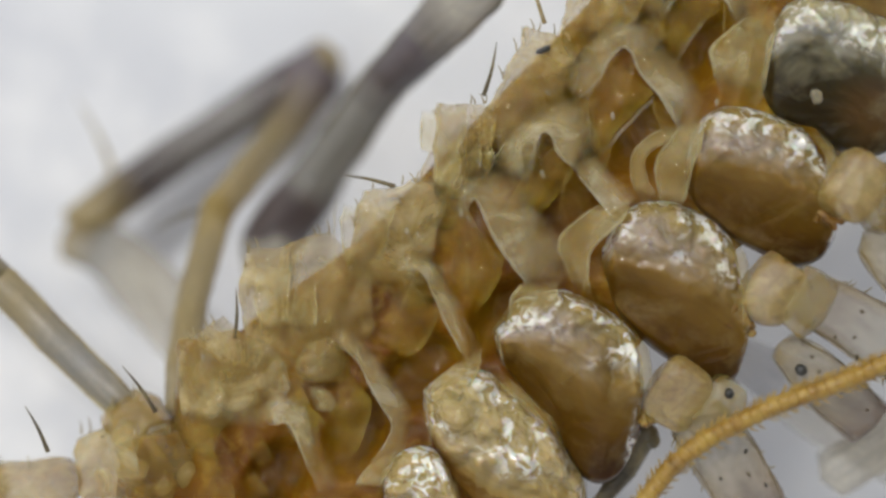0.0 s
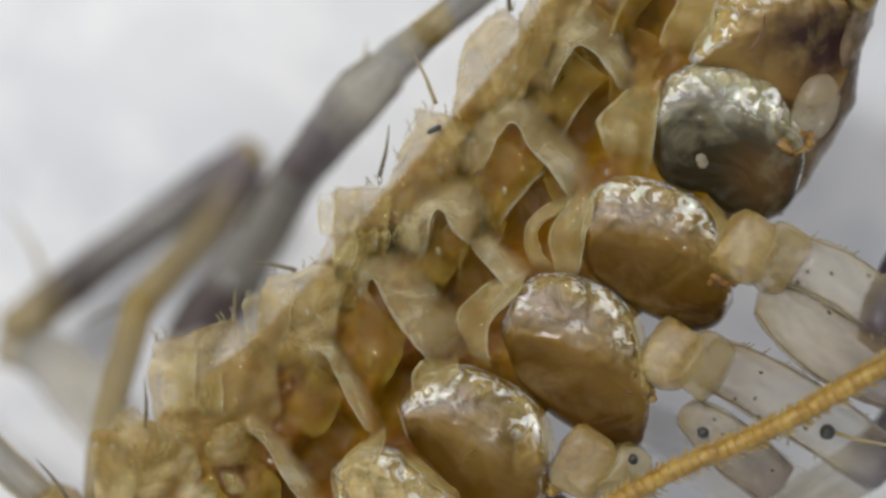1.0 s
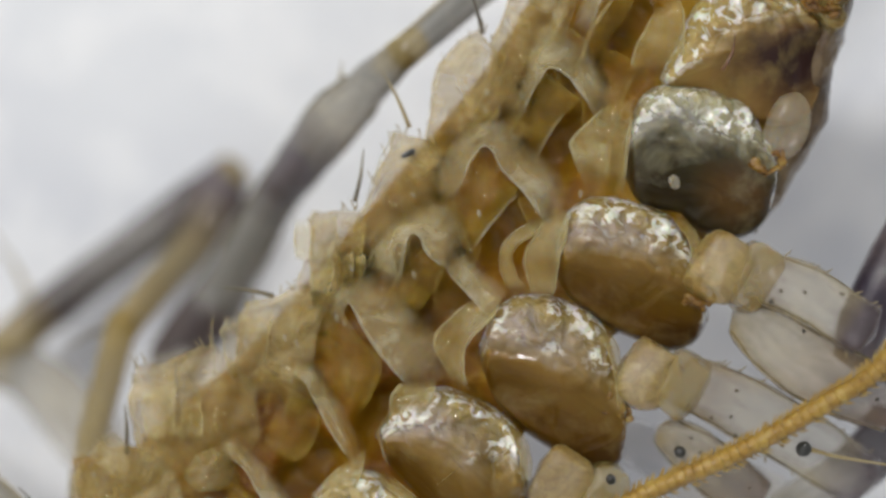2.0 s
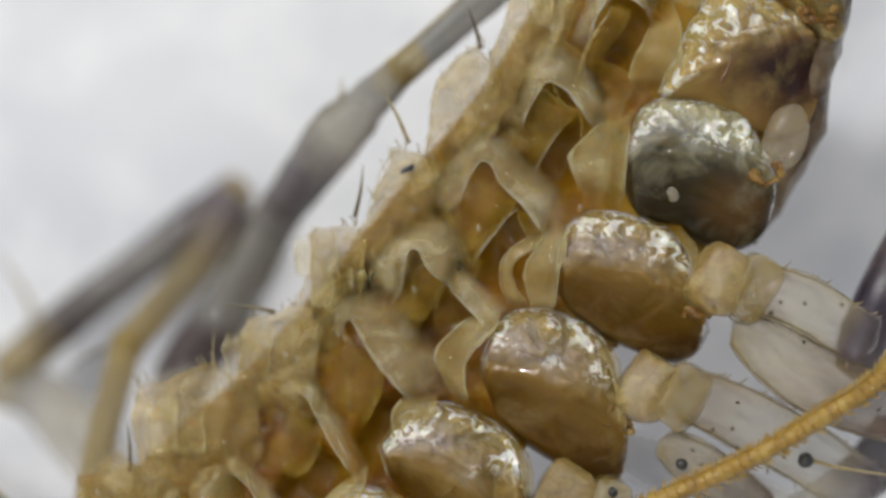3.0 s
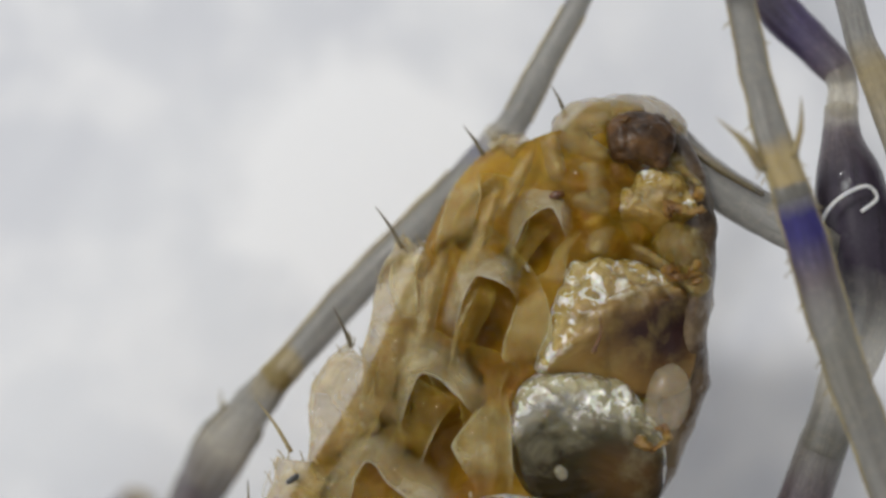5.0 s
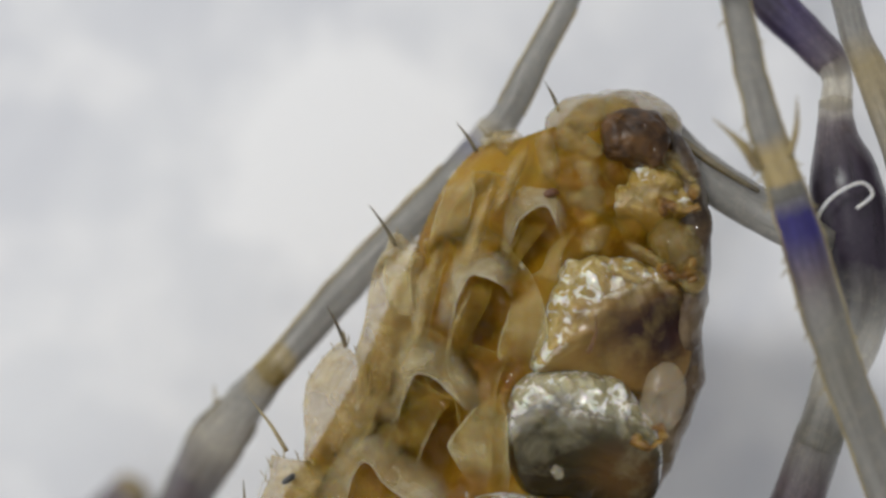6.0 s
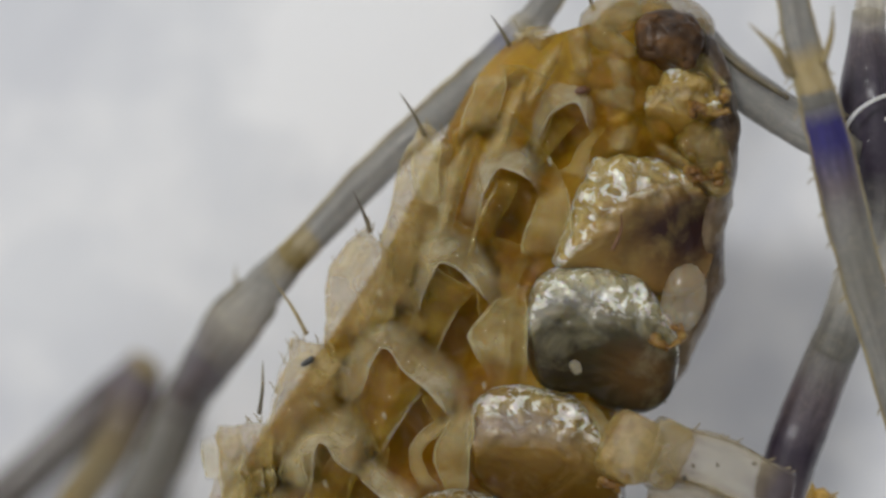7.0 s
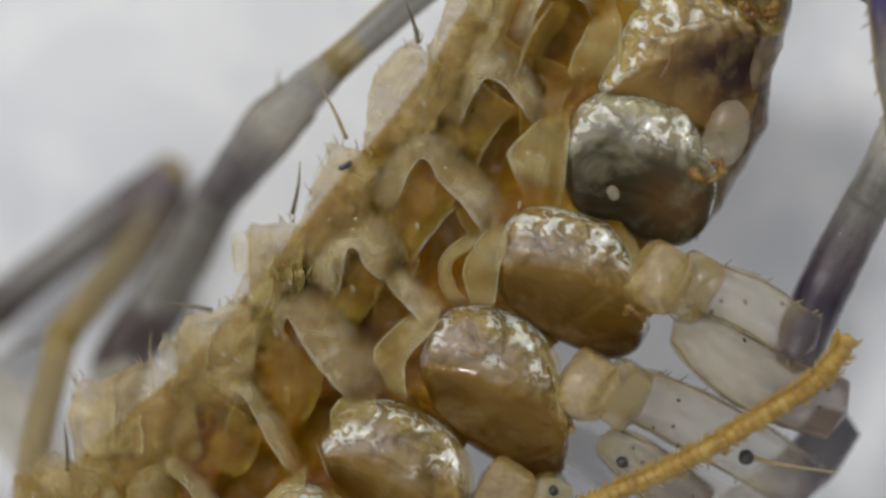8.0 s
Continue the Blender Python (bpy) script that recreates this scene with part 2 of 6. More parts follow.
def banded(name, stops, alpha=0.85, gloss=0.26, streak=0.5, through_share=0.4, hollow=0.9):
    """Hollow leg shell, its pigment in soft bands along its length and fine streaks; stops: (share of length, colour)."""
    m, nt, b = mat(name)
    vec = coords(nt)
    uv = nt.nodes.new("ShaderNodeTexCoord").outputs["UV"]
    sep = nt.nodes.new("ShaderNodeSeparateXYZ")
    nt.links.new(uv, sep.inputs[0])
    wob = nt.nodes.new("ShaderNodeMath")
    wob.operation = "MULTIPLY_ADD"
    nt.links.new(noise_tex(nt, vec, 1.6, 3, 0.6), wob.inputs[0])
    wob.inputs[1].default_value = 0.14
    nt.links.new(sep.outputs["X"], wob.inputs[2])
    col = ramp(nt, wob.outputs[0], [(min(1, p + 0.07), c) for p, c in stops])
    mp = nt.nodes.new("ShaderNodeMapping")
    mp.inputs["Scale"].default_value = (2.0, 9.0, 1.0)
    nt.links.new(uv, mp.inputs["Vector"])
    lines = noise_tex(nt, mp.outputs[0], 1.6, 4, 0.6, 0.4)
    col = mix(nt, ramp(nt, lines, [(0.35, (streak,) * 3), (0.55, (0, 0, 0))]), col, mix(nt, 1.0, col, (0.3, 0.27, 0.24), "MULTIPLY"))
    fine = noise_tex(nt, vec, 11, 4, 0.65, 0.5)
    col = mix(nt, ramp(nt, fine, [(0.48, (0, 0, 0)), (0.8, (0.8,) * 3)]), col, mix(nt, 1.0, col, (1.7, 1.6, 1.4), "MULTIPLY"))
    nt.links.new(col, b.inputs["Base Color"])
    b.inputs["Roughness"].default_value = gloss + 0.06
    b.inputs["Coat Weight"].default_value = 0.5
    b.inputs["Coat Roughness"].default_value = 0.08
    lum = nt.nodes.new("ShaderNodeRGBToBW")
    nt.links.new(col, lum.inputs[0])
    nt.links.new(ramp(nt, lum.outputs[0], [(0.04, (0.0,) * 3), (0.32, (through_share,) * 3)]), b.inputs["Transmission Weight"])
    round_ = nt.nodes.new("ShaderNodeMath")
    round_.operation = "MULTIPLY"
    nt.links.new(sep.outputs["Y"], round_.inputs[0])
    round_.inputs[1].default_value = 4 * math.pi
    wave = nt.nodes.new("ShaderNodeMath")
    wave.operation = "COSINE"
    nt.links.new(round_.outputs[0], wave.inputs[0])
    wall = nt.nodes.new("ShaderNodeMapRange")
    wall.inputs["From Min"].default_value, wall.inputs["From Max"].default_value = -0.6, 1.0
    wall.inputs["To Min"].default_value, wall.inputs["To Max"].default_value = hollow, 1.0
    nt.links.new(wave.outputs[0], wall.inputs["Value"])
    dens = ramp(nt, lum.outputs[0], [(0.06, (min(1, alpha + 0.25),) * 3), (0.4, (alpha * 0.85,) * 3)])
    nt.links.new(mix(nt, 1.0, dens, wall.outputs["Result"], "MULTIPLY"), b.inputs["Alpha"])
    b.inputs["IOR"].default_value = 1.33
    bump(nt, b, [(lines, 0.8), (fine, 0.6)], 0.35, 0.06)
    return m


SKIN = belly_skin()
ARCH = film("arch_film", (0.42, 0.3, 0.1), (0.56, 0.45, 0.23), (0.78, 0.7, 0.5), (0.0, 0.34, 0.46), 0.8, (0.0, 0.15))
PLATE = film("plate_film", (0.27, 0.145, 0.004), (0.38, 0.225, 0.01), (0.5, 0.34, 0.035), (0.1, 0.26, 0.42), 0.8)
FLAPFILM = film("flap_film", (0.36, 0.25, 0.05), (0.48, 0.365, 0.12), (0.68, 0.59, 0.33), (0.5, 0.28, 0.5), 1.0)
HIPFILM = film("hip_film", (0.27, 0.165, 0.014), (0.4, 0.285, 0.08), (0.58, 0.475, 0.24), (0.64, 0.5, 0.3), 1.0, (0.9, 0.1), 0.9)
FOLDFILM = film("fold_film", (0.26, 0.14, 0.005), (0.38, 0.225, 0.02), (0.56, 0.39, 0.09), (0.0, 0.16, 0.4), 1.0)
LIP = film("crease_film", (0.48, 0.37, 0.17), (0.6, 0.5, 0.3), (0.72, 0.65, 0.46), (0.15, 0.22, 0.15), 0.6)
# pale skin of the beads that stand in for highlights
GLINT_BEAD = cuticle("glint_bead_skin", (0.4, 0.33, 0.2), (0.55, 0.48, 0.32), (0.7, 0.65, 0.5), 3.0, 0.15, 0.3, 0.6, 8.0, 0.3, 1.0)
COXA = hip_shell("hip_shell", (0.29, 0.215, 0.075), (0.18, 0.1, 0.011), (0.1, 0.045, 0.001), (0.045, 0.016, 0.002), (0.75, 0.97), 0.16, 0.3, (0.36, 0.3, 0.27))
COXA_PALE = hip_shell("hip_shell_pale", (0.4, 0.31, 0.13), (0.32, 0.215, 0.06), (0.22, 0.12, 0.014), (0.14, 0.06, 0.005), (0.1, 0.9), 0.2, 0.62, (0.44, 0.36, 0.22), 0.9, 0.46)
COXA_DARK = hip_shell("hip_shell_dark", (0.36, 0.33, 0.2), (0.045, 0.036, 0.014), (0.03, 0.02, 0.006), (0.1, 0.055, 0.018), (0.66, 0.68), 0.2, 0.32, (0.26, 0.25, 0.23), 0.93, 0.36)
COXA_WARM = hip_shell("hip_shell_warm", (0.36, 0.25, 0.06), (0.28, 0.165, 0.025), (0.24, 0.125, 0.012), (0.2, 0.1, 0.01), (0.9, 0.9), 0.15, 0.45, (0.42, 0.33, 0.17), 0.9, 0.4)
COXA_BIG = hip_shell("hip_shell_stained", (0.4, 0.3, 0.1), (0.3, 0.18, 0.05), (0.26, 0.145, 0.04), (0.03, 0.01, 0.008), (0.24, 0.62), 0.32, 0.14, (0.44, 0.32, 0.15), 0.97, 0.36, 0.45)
AMBER = cuticle("amber_shell", (0.22, 0.115, 0.004), (0.32, 0.195, 0.016), (0.44, 0.31, 0.07), 1.0, 0.3, 0.6, 0.6, 3.0, 0.55, 0.8, 0.5, 0.12)
TAILFILM = film("tail_film", (0.34, 0.22, 0.05), (0.46, 0.35, 0.13), (0.66, 0.57, 0.34), (0.15, 0.42, 0.3), 1.0, (0.1, 0.1), 0.9)
BROWN = cuticle("brown_membrane", (0.07, 0.025, 0.002), (0.19, 0.092, 0.006), (0.3, 0.175, 0.018), 0.75, 0.3, 0.4, 0.5, 3.0, 1.0, 0.6, 0.7)
FLAP = cuticle("flap_shell", (0.22, 0.14, 0.018), (0.31, 0.215, 0.045), (0.43, 0.34, 0.13), 0.7, 0.24, 0.6, 0.6, 4.0, 0.46, 1.0, 0.4, 0.1)
TAN = cuticle("tan_joint", (0.28, 0.17, 0.035), (0.4, 0.275, 0.08), (0.54, 0.43, 0.18), 1.4, 0.28, 0.5, 0.45, 4, 0.55)
ORANGE = cuticle("orange_hinge", (0.09, 0.03, 0.002), (0.22, 0.1, 0.008), (0.36, 0.24, 0.06), 5.0, 0.22, 0.3, 0.6, 6, 0.8)
EGG = cuticle("white_lobe", (0.36, 0.29, 0.18), (0.48, 0.41, 0.29), (0.6, 0.52, 0.38), 1.5, 0.2, 0.4, 0.15, 3, 0.27)
HOLE = cuticle("brown_vent", (0.016, 0.006, 0.001), (0.05, 0.021, 0.004), (0.14, 0.066, 0.015), 3.0, 0.25, 0.15, 0.9, 4, 1.0, 0.25)
PIT = cuticle("reddish_pit", (0.035, 0.012, 0.006), (0.09, 0.035, 0.014), (0.2, 0.1, 0.04), 3.0, 0.3, 0.3, 0.3, 6)
EDGE = cuticle("dark_back_edge", (0.02, 0.01, 0.004), (0.07, 0.038, 0.014), (0.2, 0.14, 0.07), 1.6, 0.28, 0.15, 0.7, 4)
C_WET = (0.56, 0.47, 0.28)
C_CLEAR, C_TAN, C_GREY, C_BROWN = (0.6, 0.55, 0.43), (0.36, 0.25, 0.1), (0.25, 0.24, 0.21), (0.075, 0.055, 0.052)
C_DUSK, C_DARK, C_VIOLET, C_GOLD, C_NODE = (0.13, 0.105, 0.115), (0.03, 0.021, 0.037), (0.03, 0.024, 0.15), (0.34, 0.255, 0.09), (0.45, 0.32, 0.08)
FLAGELLUM = cuticle("golden_ring_shell", (0.2, 0.1, 0.008), (0.33, 0.185, 0.025), (0.44, 0.29, 0.06), 4.0, 0.28, 0.3, 0.5, 9)
SPINE = cuticle("dark_spine", (0.04, 0.03, 0.015), (0.09, 0.075, 0.04), (0.2, 0.16, 0.08), 3.0, 0.3, 0.1, 0.2, 15)
SPINE_PALE = cuticle("amber_spine", (0.15, 0.11, 0.05), (0.27, 0.21, 0.1), (0.4, 0.33, 0.17), 3.0, 0.3, 0.2, 0.2, 15)
BLACK = cuticle("black_bead_skin", (0.008, 0.008, 0.007), (0.018, 0.018, 0.016), (0.05, 0.05, 0.045), 5.0, 0.2, 0.0, 0.3, 20)
THREAD = cuticle("white_thread", (0.5, 0.48, 0.44), (0.62, 0.6, 0.56), (0.75, 0.73, 0.7), 3.0, 0.5, 0.2, 0.3, 15)


def paper():
    m, nt, b = mat("white_paper")
    vec = coords(nt)
    big = noise_tex(nt, vec, 0.16, 4, 0.55, 0.6)
    mid = noise_tex(nt, vec, 0.7, 5, 0.6, 0.3)
    col = ramp(nt, big, [(0.35, (0.655, 0.67, 0.715)), (0.62, (0.78, 0.795, 0.82))])
    col = mix(nt, ramp(nt, mid, [(0.45, (0, 0, 0)), (0.7, (0.8, 0.8, 0.8))]), col, (0.93, 0.93, 0.93))
    # a brighter patch with a ragged border, painted into the paper's colour around one point
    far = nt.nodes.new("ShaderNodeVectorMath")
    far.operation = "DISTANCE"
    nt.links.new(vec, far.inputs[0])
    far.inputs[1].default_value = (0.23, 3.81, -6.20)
    ragged = nt.nodes.new("ShaderNodeMath")
    ragged.operation = "MULTIPLY_ADD"
    nt.links.new(noise_tex(nt, vec, 0.8, 4, 0.65, 0.8), ragged.inputs[0])
    ragged.inputs[1].default_value = -2.6
    nt.links.new(far.outputs["Value"], ragged.inputs[2])
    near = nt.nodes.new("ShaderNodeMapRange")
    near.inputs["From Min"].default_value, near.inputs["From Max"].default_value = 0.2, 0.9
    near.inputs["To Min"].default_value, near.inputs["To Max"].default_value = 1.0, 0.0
    nt.links.new(ragged.outputs[0], near.inputs["Value"])
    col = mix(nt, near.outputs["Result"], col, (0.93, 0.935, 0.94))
    nt.links.new(col, b.inputs["Base Color"])
    b.inputs["Roughness"].default_value = 0.75
    bump(nt, b, [(mid, 0.6), (noise_tex(nt, vec, 5, 4, 0.6), 0.5)], 0.4, 0.1)
    return m


PAPER = paper()


# ---- builders ----
def placed(ob):
    """Where an object stands in the world."""
    return placed(ob.parent) @ ob.matrix_parent_inverse @ ob.matrix_basis if ob.parent else ob.matrix_basis.copy()


def part(name, bm, material, parent=None, label="", smooth=True):
    """One mesh object, its origin at its middle; coordinates in millimetres."""
    bmesh.ops.recalc_face_normals(bm, faces=bm.faces[:])
    lo = Vector([min(v.co[i] for v in bm.verts) for i in range(3)])
    hi = Vector([max(v.co[i] for v in bm.verts) for i in range(3)])
    mid = (lo + hi) / 2
    for v in bm.verts:
        v.co = (v.co - mid) * S
    me = bpy.data.meshes.new(name)
    bm.to_mesh(me)
    bm.free()
    if smooth:
        me.shade_smooth()
    me.materials.append(material)
    ob = new(name, me)
    ob.location = mid * S
    if parent is not None:
        ob.parent = parent
        ob.matrix_parent_inverse = placed(parent).inverted()
    return tagged(ob, label)


def spline(pts, k=6):
    """Points along a smooth curve through pts; each is a vector and extra numbers."""
    pts = [tuple(p) for p in pts]
    if len(pts) == 2:
        k = max(k, 4)
    a = np.array(pts, float)
    a = np.vstack([2 * a[0] - a[1], a, 2 * a[-1] - a[-2]])
    out = []
    for i in range(1, len(a) - 2):
        for u in np.linspace(0, 1, k, endpoint=False):
            p0, p1, p2, p3 = a[i - 1:i + 3]
            out.append(0.5 * (2 * p1 + (p2 - p0) * u + (2 * p0 - 5 * p1 + 4 * p2 - p3) * u * u + (3 * p1 - p0 - 3 * p2 + p3) * u ** 3))
    out.append(a[-2])
    return out


def loft(bm, rows, n=12, k=6, up=(0, 0, 1), expo=1.0, wob=0.0, freq=2.0, tips=True):
    """A closed rounded bar through rows of (x, y, z, half width, half thickness)."""
    rows = spline(rows, k)
    ctr = [Vector(r[:3]) for r in rows]
    rings = []
    for i, r in enumerate(rows):
        tan = (ctr[min(i + 1, len(ctr) - 1)] - ctr[max(i - 1, 0)]).normalized()
        side = tan.cross(Vector(up))
        side = side.normalized() if side.length > 1e-4 else Vector((1, 0, 0))
        nor = side.cross(tan).normalized()
        ring = []
        for j in range(n):
            a = 2 * math.pi * j / n
            c, s = math.cos(a), math.sin(a)
            c, s = math.copysign(abs(c) ** expo, c), math.copysign(abs(s) ** expo, s)
            p = ctr[i] + side * (c * max(r[3], 0.004)) + nor * (s * max(r[4], 0.004))
            if wob:
                p += noise.noise_vector(p * freq) * wob + noise.noise_vector(p * freq * 3.1) * wob * 0.4
            ring.append(bm.verts.new(p))
        rings.append(ring)
    uv = bm.loops.layers.uv.verify()
    m = len(rings) - 1
    for i, (a, b) in enumerate(zip(rings, rings[1:])):
        for j in range(n):
            face = bm.faces.new((a[j], a[(j + 1) % n], b[(j + 1) % n], b[j]))
            for loop, q in zip(face.loops, ((i, j), (i, j + 1), (i + 1, j + 1), (i + 1, j))):
                loop[uv].uv = (q[0] / m, q[1] / n)
    for ring, sgn in ((rings[0], -1), (rings[-1], 1)):
        i = 0 if sgn < 0 else -1
        tan = (ctr[i] - ctr[1 if sgn < 0 else -2]).normalized()
        v = bm.verts.new(ctr[i] + (tan * min(rows[i][3], rows[i][4]) * 0.5 if tips else Vector()))
        for j in range(n):
            face = bm.faces.new((ring[j], ring[(j + 1) % n], v))
            for loop in face.loops:
                loop[uv].uv = (0.0 if sgn < 0 else 1.0, j / n)
    return bm


def bar(rows, **kw):
    return loft(bmesh.new(), rows, **kw)


def blob(c, half, yaw=0.0, tilt=0.0, expo=0.8, wob=0.06, freq=1.6, nu=36, nv=22, lean=0.0):
    """A lumpy rounded block; lean draws its far end narrower."""
    bm = bmesh.new()
    m = Matrix.Translation(c) @ Matrix.Rotation(yaw, 4, "Z") @ Matrix.Rotation(tilt, 4, "Y")
    sg = lambda x: math.copysign(abs(x) ** expo, x)
    rows = []
    for i in range(1, nv):
        f = math.pi * i / nv - math.pi / 2
        row = []
        for j in range(nu):
            a = 2 * math.pi * j / nu
            p = Vector((sg(math.cos(f)) * sg(math.cos(a)), sg(math.cos(f)) * sg(math.sin(a)), sg(math.sin(f))))
            w = 1.0 - lean * p.x
            p = Vector((p.x * half[0], p.y * half[1] * w, p.z * half[2] * w))
            p = m @ p
            p += noise.noise_vector(p * freq) * wob + noise.noise_vector(p * freq * 3) * wob * 0.45 + noise.noise_vector(p * freq * 8) * wob * 0.15
            row.append(bm.verts.new(p))
        rows.append(row)
    for a, b in zip(rows, rows[1:]):
        for j in range(nu):
            bm.faces.new((a[j], a[(j + 1) % nu], b[(j + 1) % nu], b[j]))
    for row, s in ((rows[0], -1), (rows[-1], 1)):
        v = bm.verts.new(sum((q.co for q in row), Vector()) / nu)
        for j in range(nu):
            bm.faces.new((row[j], row[(j + 1) % nu], v))
    return bm


def block(c, half, yaw=0.0, seed=0, crush=0.16, tilt=0.0):
    """A crushed, flat-sided hollow shell with softly rounded edges."""
    rng = random.Random(seed)
    bm = bmesh.new()
    bmesh.ops.create_icosphere(bm, subdivisions=2, radius=1.0)
    sg = lambda x, e: math.copysign(abs(x) ** e, x)
    m = Matrix.Translation(c) @ Matrix.Rotation(yaw, 4, "Z") @ Matrix.Rotation(tilt, 4, "Y")
    for v in bm.verts:
        k = 1.0 + rng.uniform(-crush, crush)
        v.co = m @ Vector([sg(x, 0.55) * k * h for x, h in zip(v.co, half)])
    gone = rng.sample(list(bm.edges), 26)
    bmesh.ops.dissolve_edges(bm, edges=[e for e in gone if e.is_valid], use_verts=True)
    bmesh.ops.connect_verts_concave(bm, faces=bm.faces[:])
    bmesh.ops.bevel(bm, geom=bm.edges[:], offset=0.05, segments=3, profile=0.6, affect="EDGES", clamp_overlap=True)
    bmesh.ops.triangulate(bm, faces=[f for f in bm.faces if len(f.verts) > 4])
    bmesh.ops.subdivide_edges(bm, edges=[e for e in bm.edges if e.calc_length() > 0.12], cuts=1, use_grid_fill=True)
    for v in bm.verts:
        v.co += noise.noise_vector(v.co * 3.0) * 0.035 + noise.noise_vector(v.co * 9.0) * 0.012
    return bm


def spike(base, tip, r=0.035, bend=0.06):
    b, t = Vector(base), Vector(tip)
    mid = (b + t) / 2 + (t - b).cross(Vector((0, 0, 1))).normalized() * bend * (t - b).length
    return bar([(*b, r, r), (*mid, r * 0.7, r * 0.7), (*t, 0.004, 0.004)], n=7, k=5, tips=False)


# ---- ground ----
bm = bmesh.new()
bmesh.ops.create_grid(bm, x_segments=60, y_segments=60, size=220)
for v in bm.verts:
    v.co.z = -6.2 + 0.05 * noise.noise(v.co * 0.12)
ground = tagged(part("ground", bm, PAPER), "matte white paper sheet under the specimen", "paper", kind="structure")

# ---- the animal ----
body = new("centipede")
body.location = Vector((1.19, 0.50, -6.10)) * S
bpy.context.view_layer.update()
tagged(body, "shrivelled glossy amber centipede lying belly up on white paper", "centipede")
YAW = math.radians(-30)

# trunk: a tapering tube of soft brown membrane
trunk = part("trunk", bar([
    (*(3.19, 3.35, -0.50), 0.25, 0.2), (*(3.05, 3.09, -0.75), 0.75, 0.5), (*(2.69, 2.50, -1.20), 1.25, 0.8),
    (*(2.25, 1.30, -1.50), 1.45, 0.9), (*(1.53, 0.17, -1.60), 1.4, 0.9), (*(-0.03, -1.50, -1.70), 1.2, 0.95),
    (*(-1.26, -3.17, -1.70), 1.38, 1.0), (*(-2.26, -4.70, -1.70), 1.6, 1.0), (*(-3.29, -6.70, -1.70), 1.6, 1.0),
    (*(-4.13, -8.37, -1.50), 1.7, 1.2), (*(-4.67, -9.60, -1.30), 1.2, 0.9)],
    n=72, k=12, wob=0.1, freq=1.1), BROWN, body, "brown rounded back under the belly")


LUMPS = []  # swellings under the hips: middle, half sizes, turn, top
POCKETS = [(2.23, 2.42), (1.71, 1.65), (1.02, 0.32), (0.45, -0.66), (-0.25, -1.64), (-0.85, -2.82), (-1.72, -3.54), (-2.28, -4.29), (-3.1, -4.82)]


def smooth(x, lo, hi):
    t = np.clip((x - lo) / (hi - lo), 0, 1)
    return t * t * (3 - 2 * t)


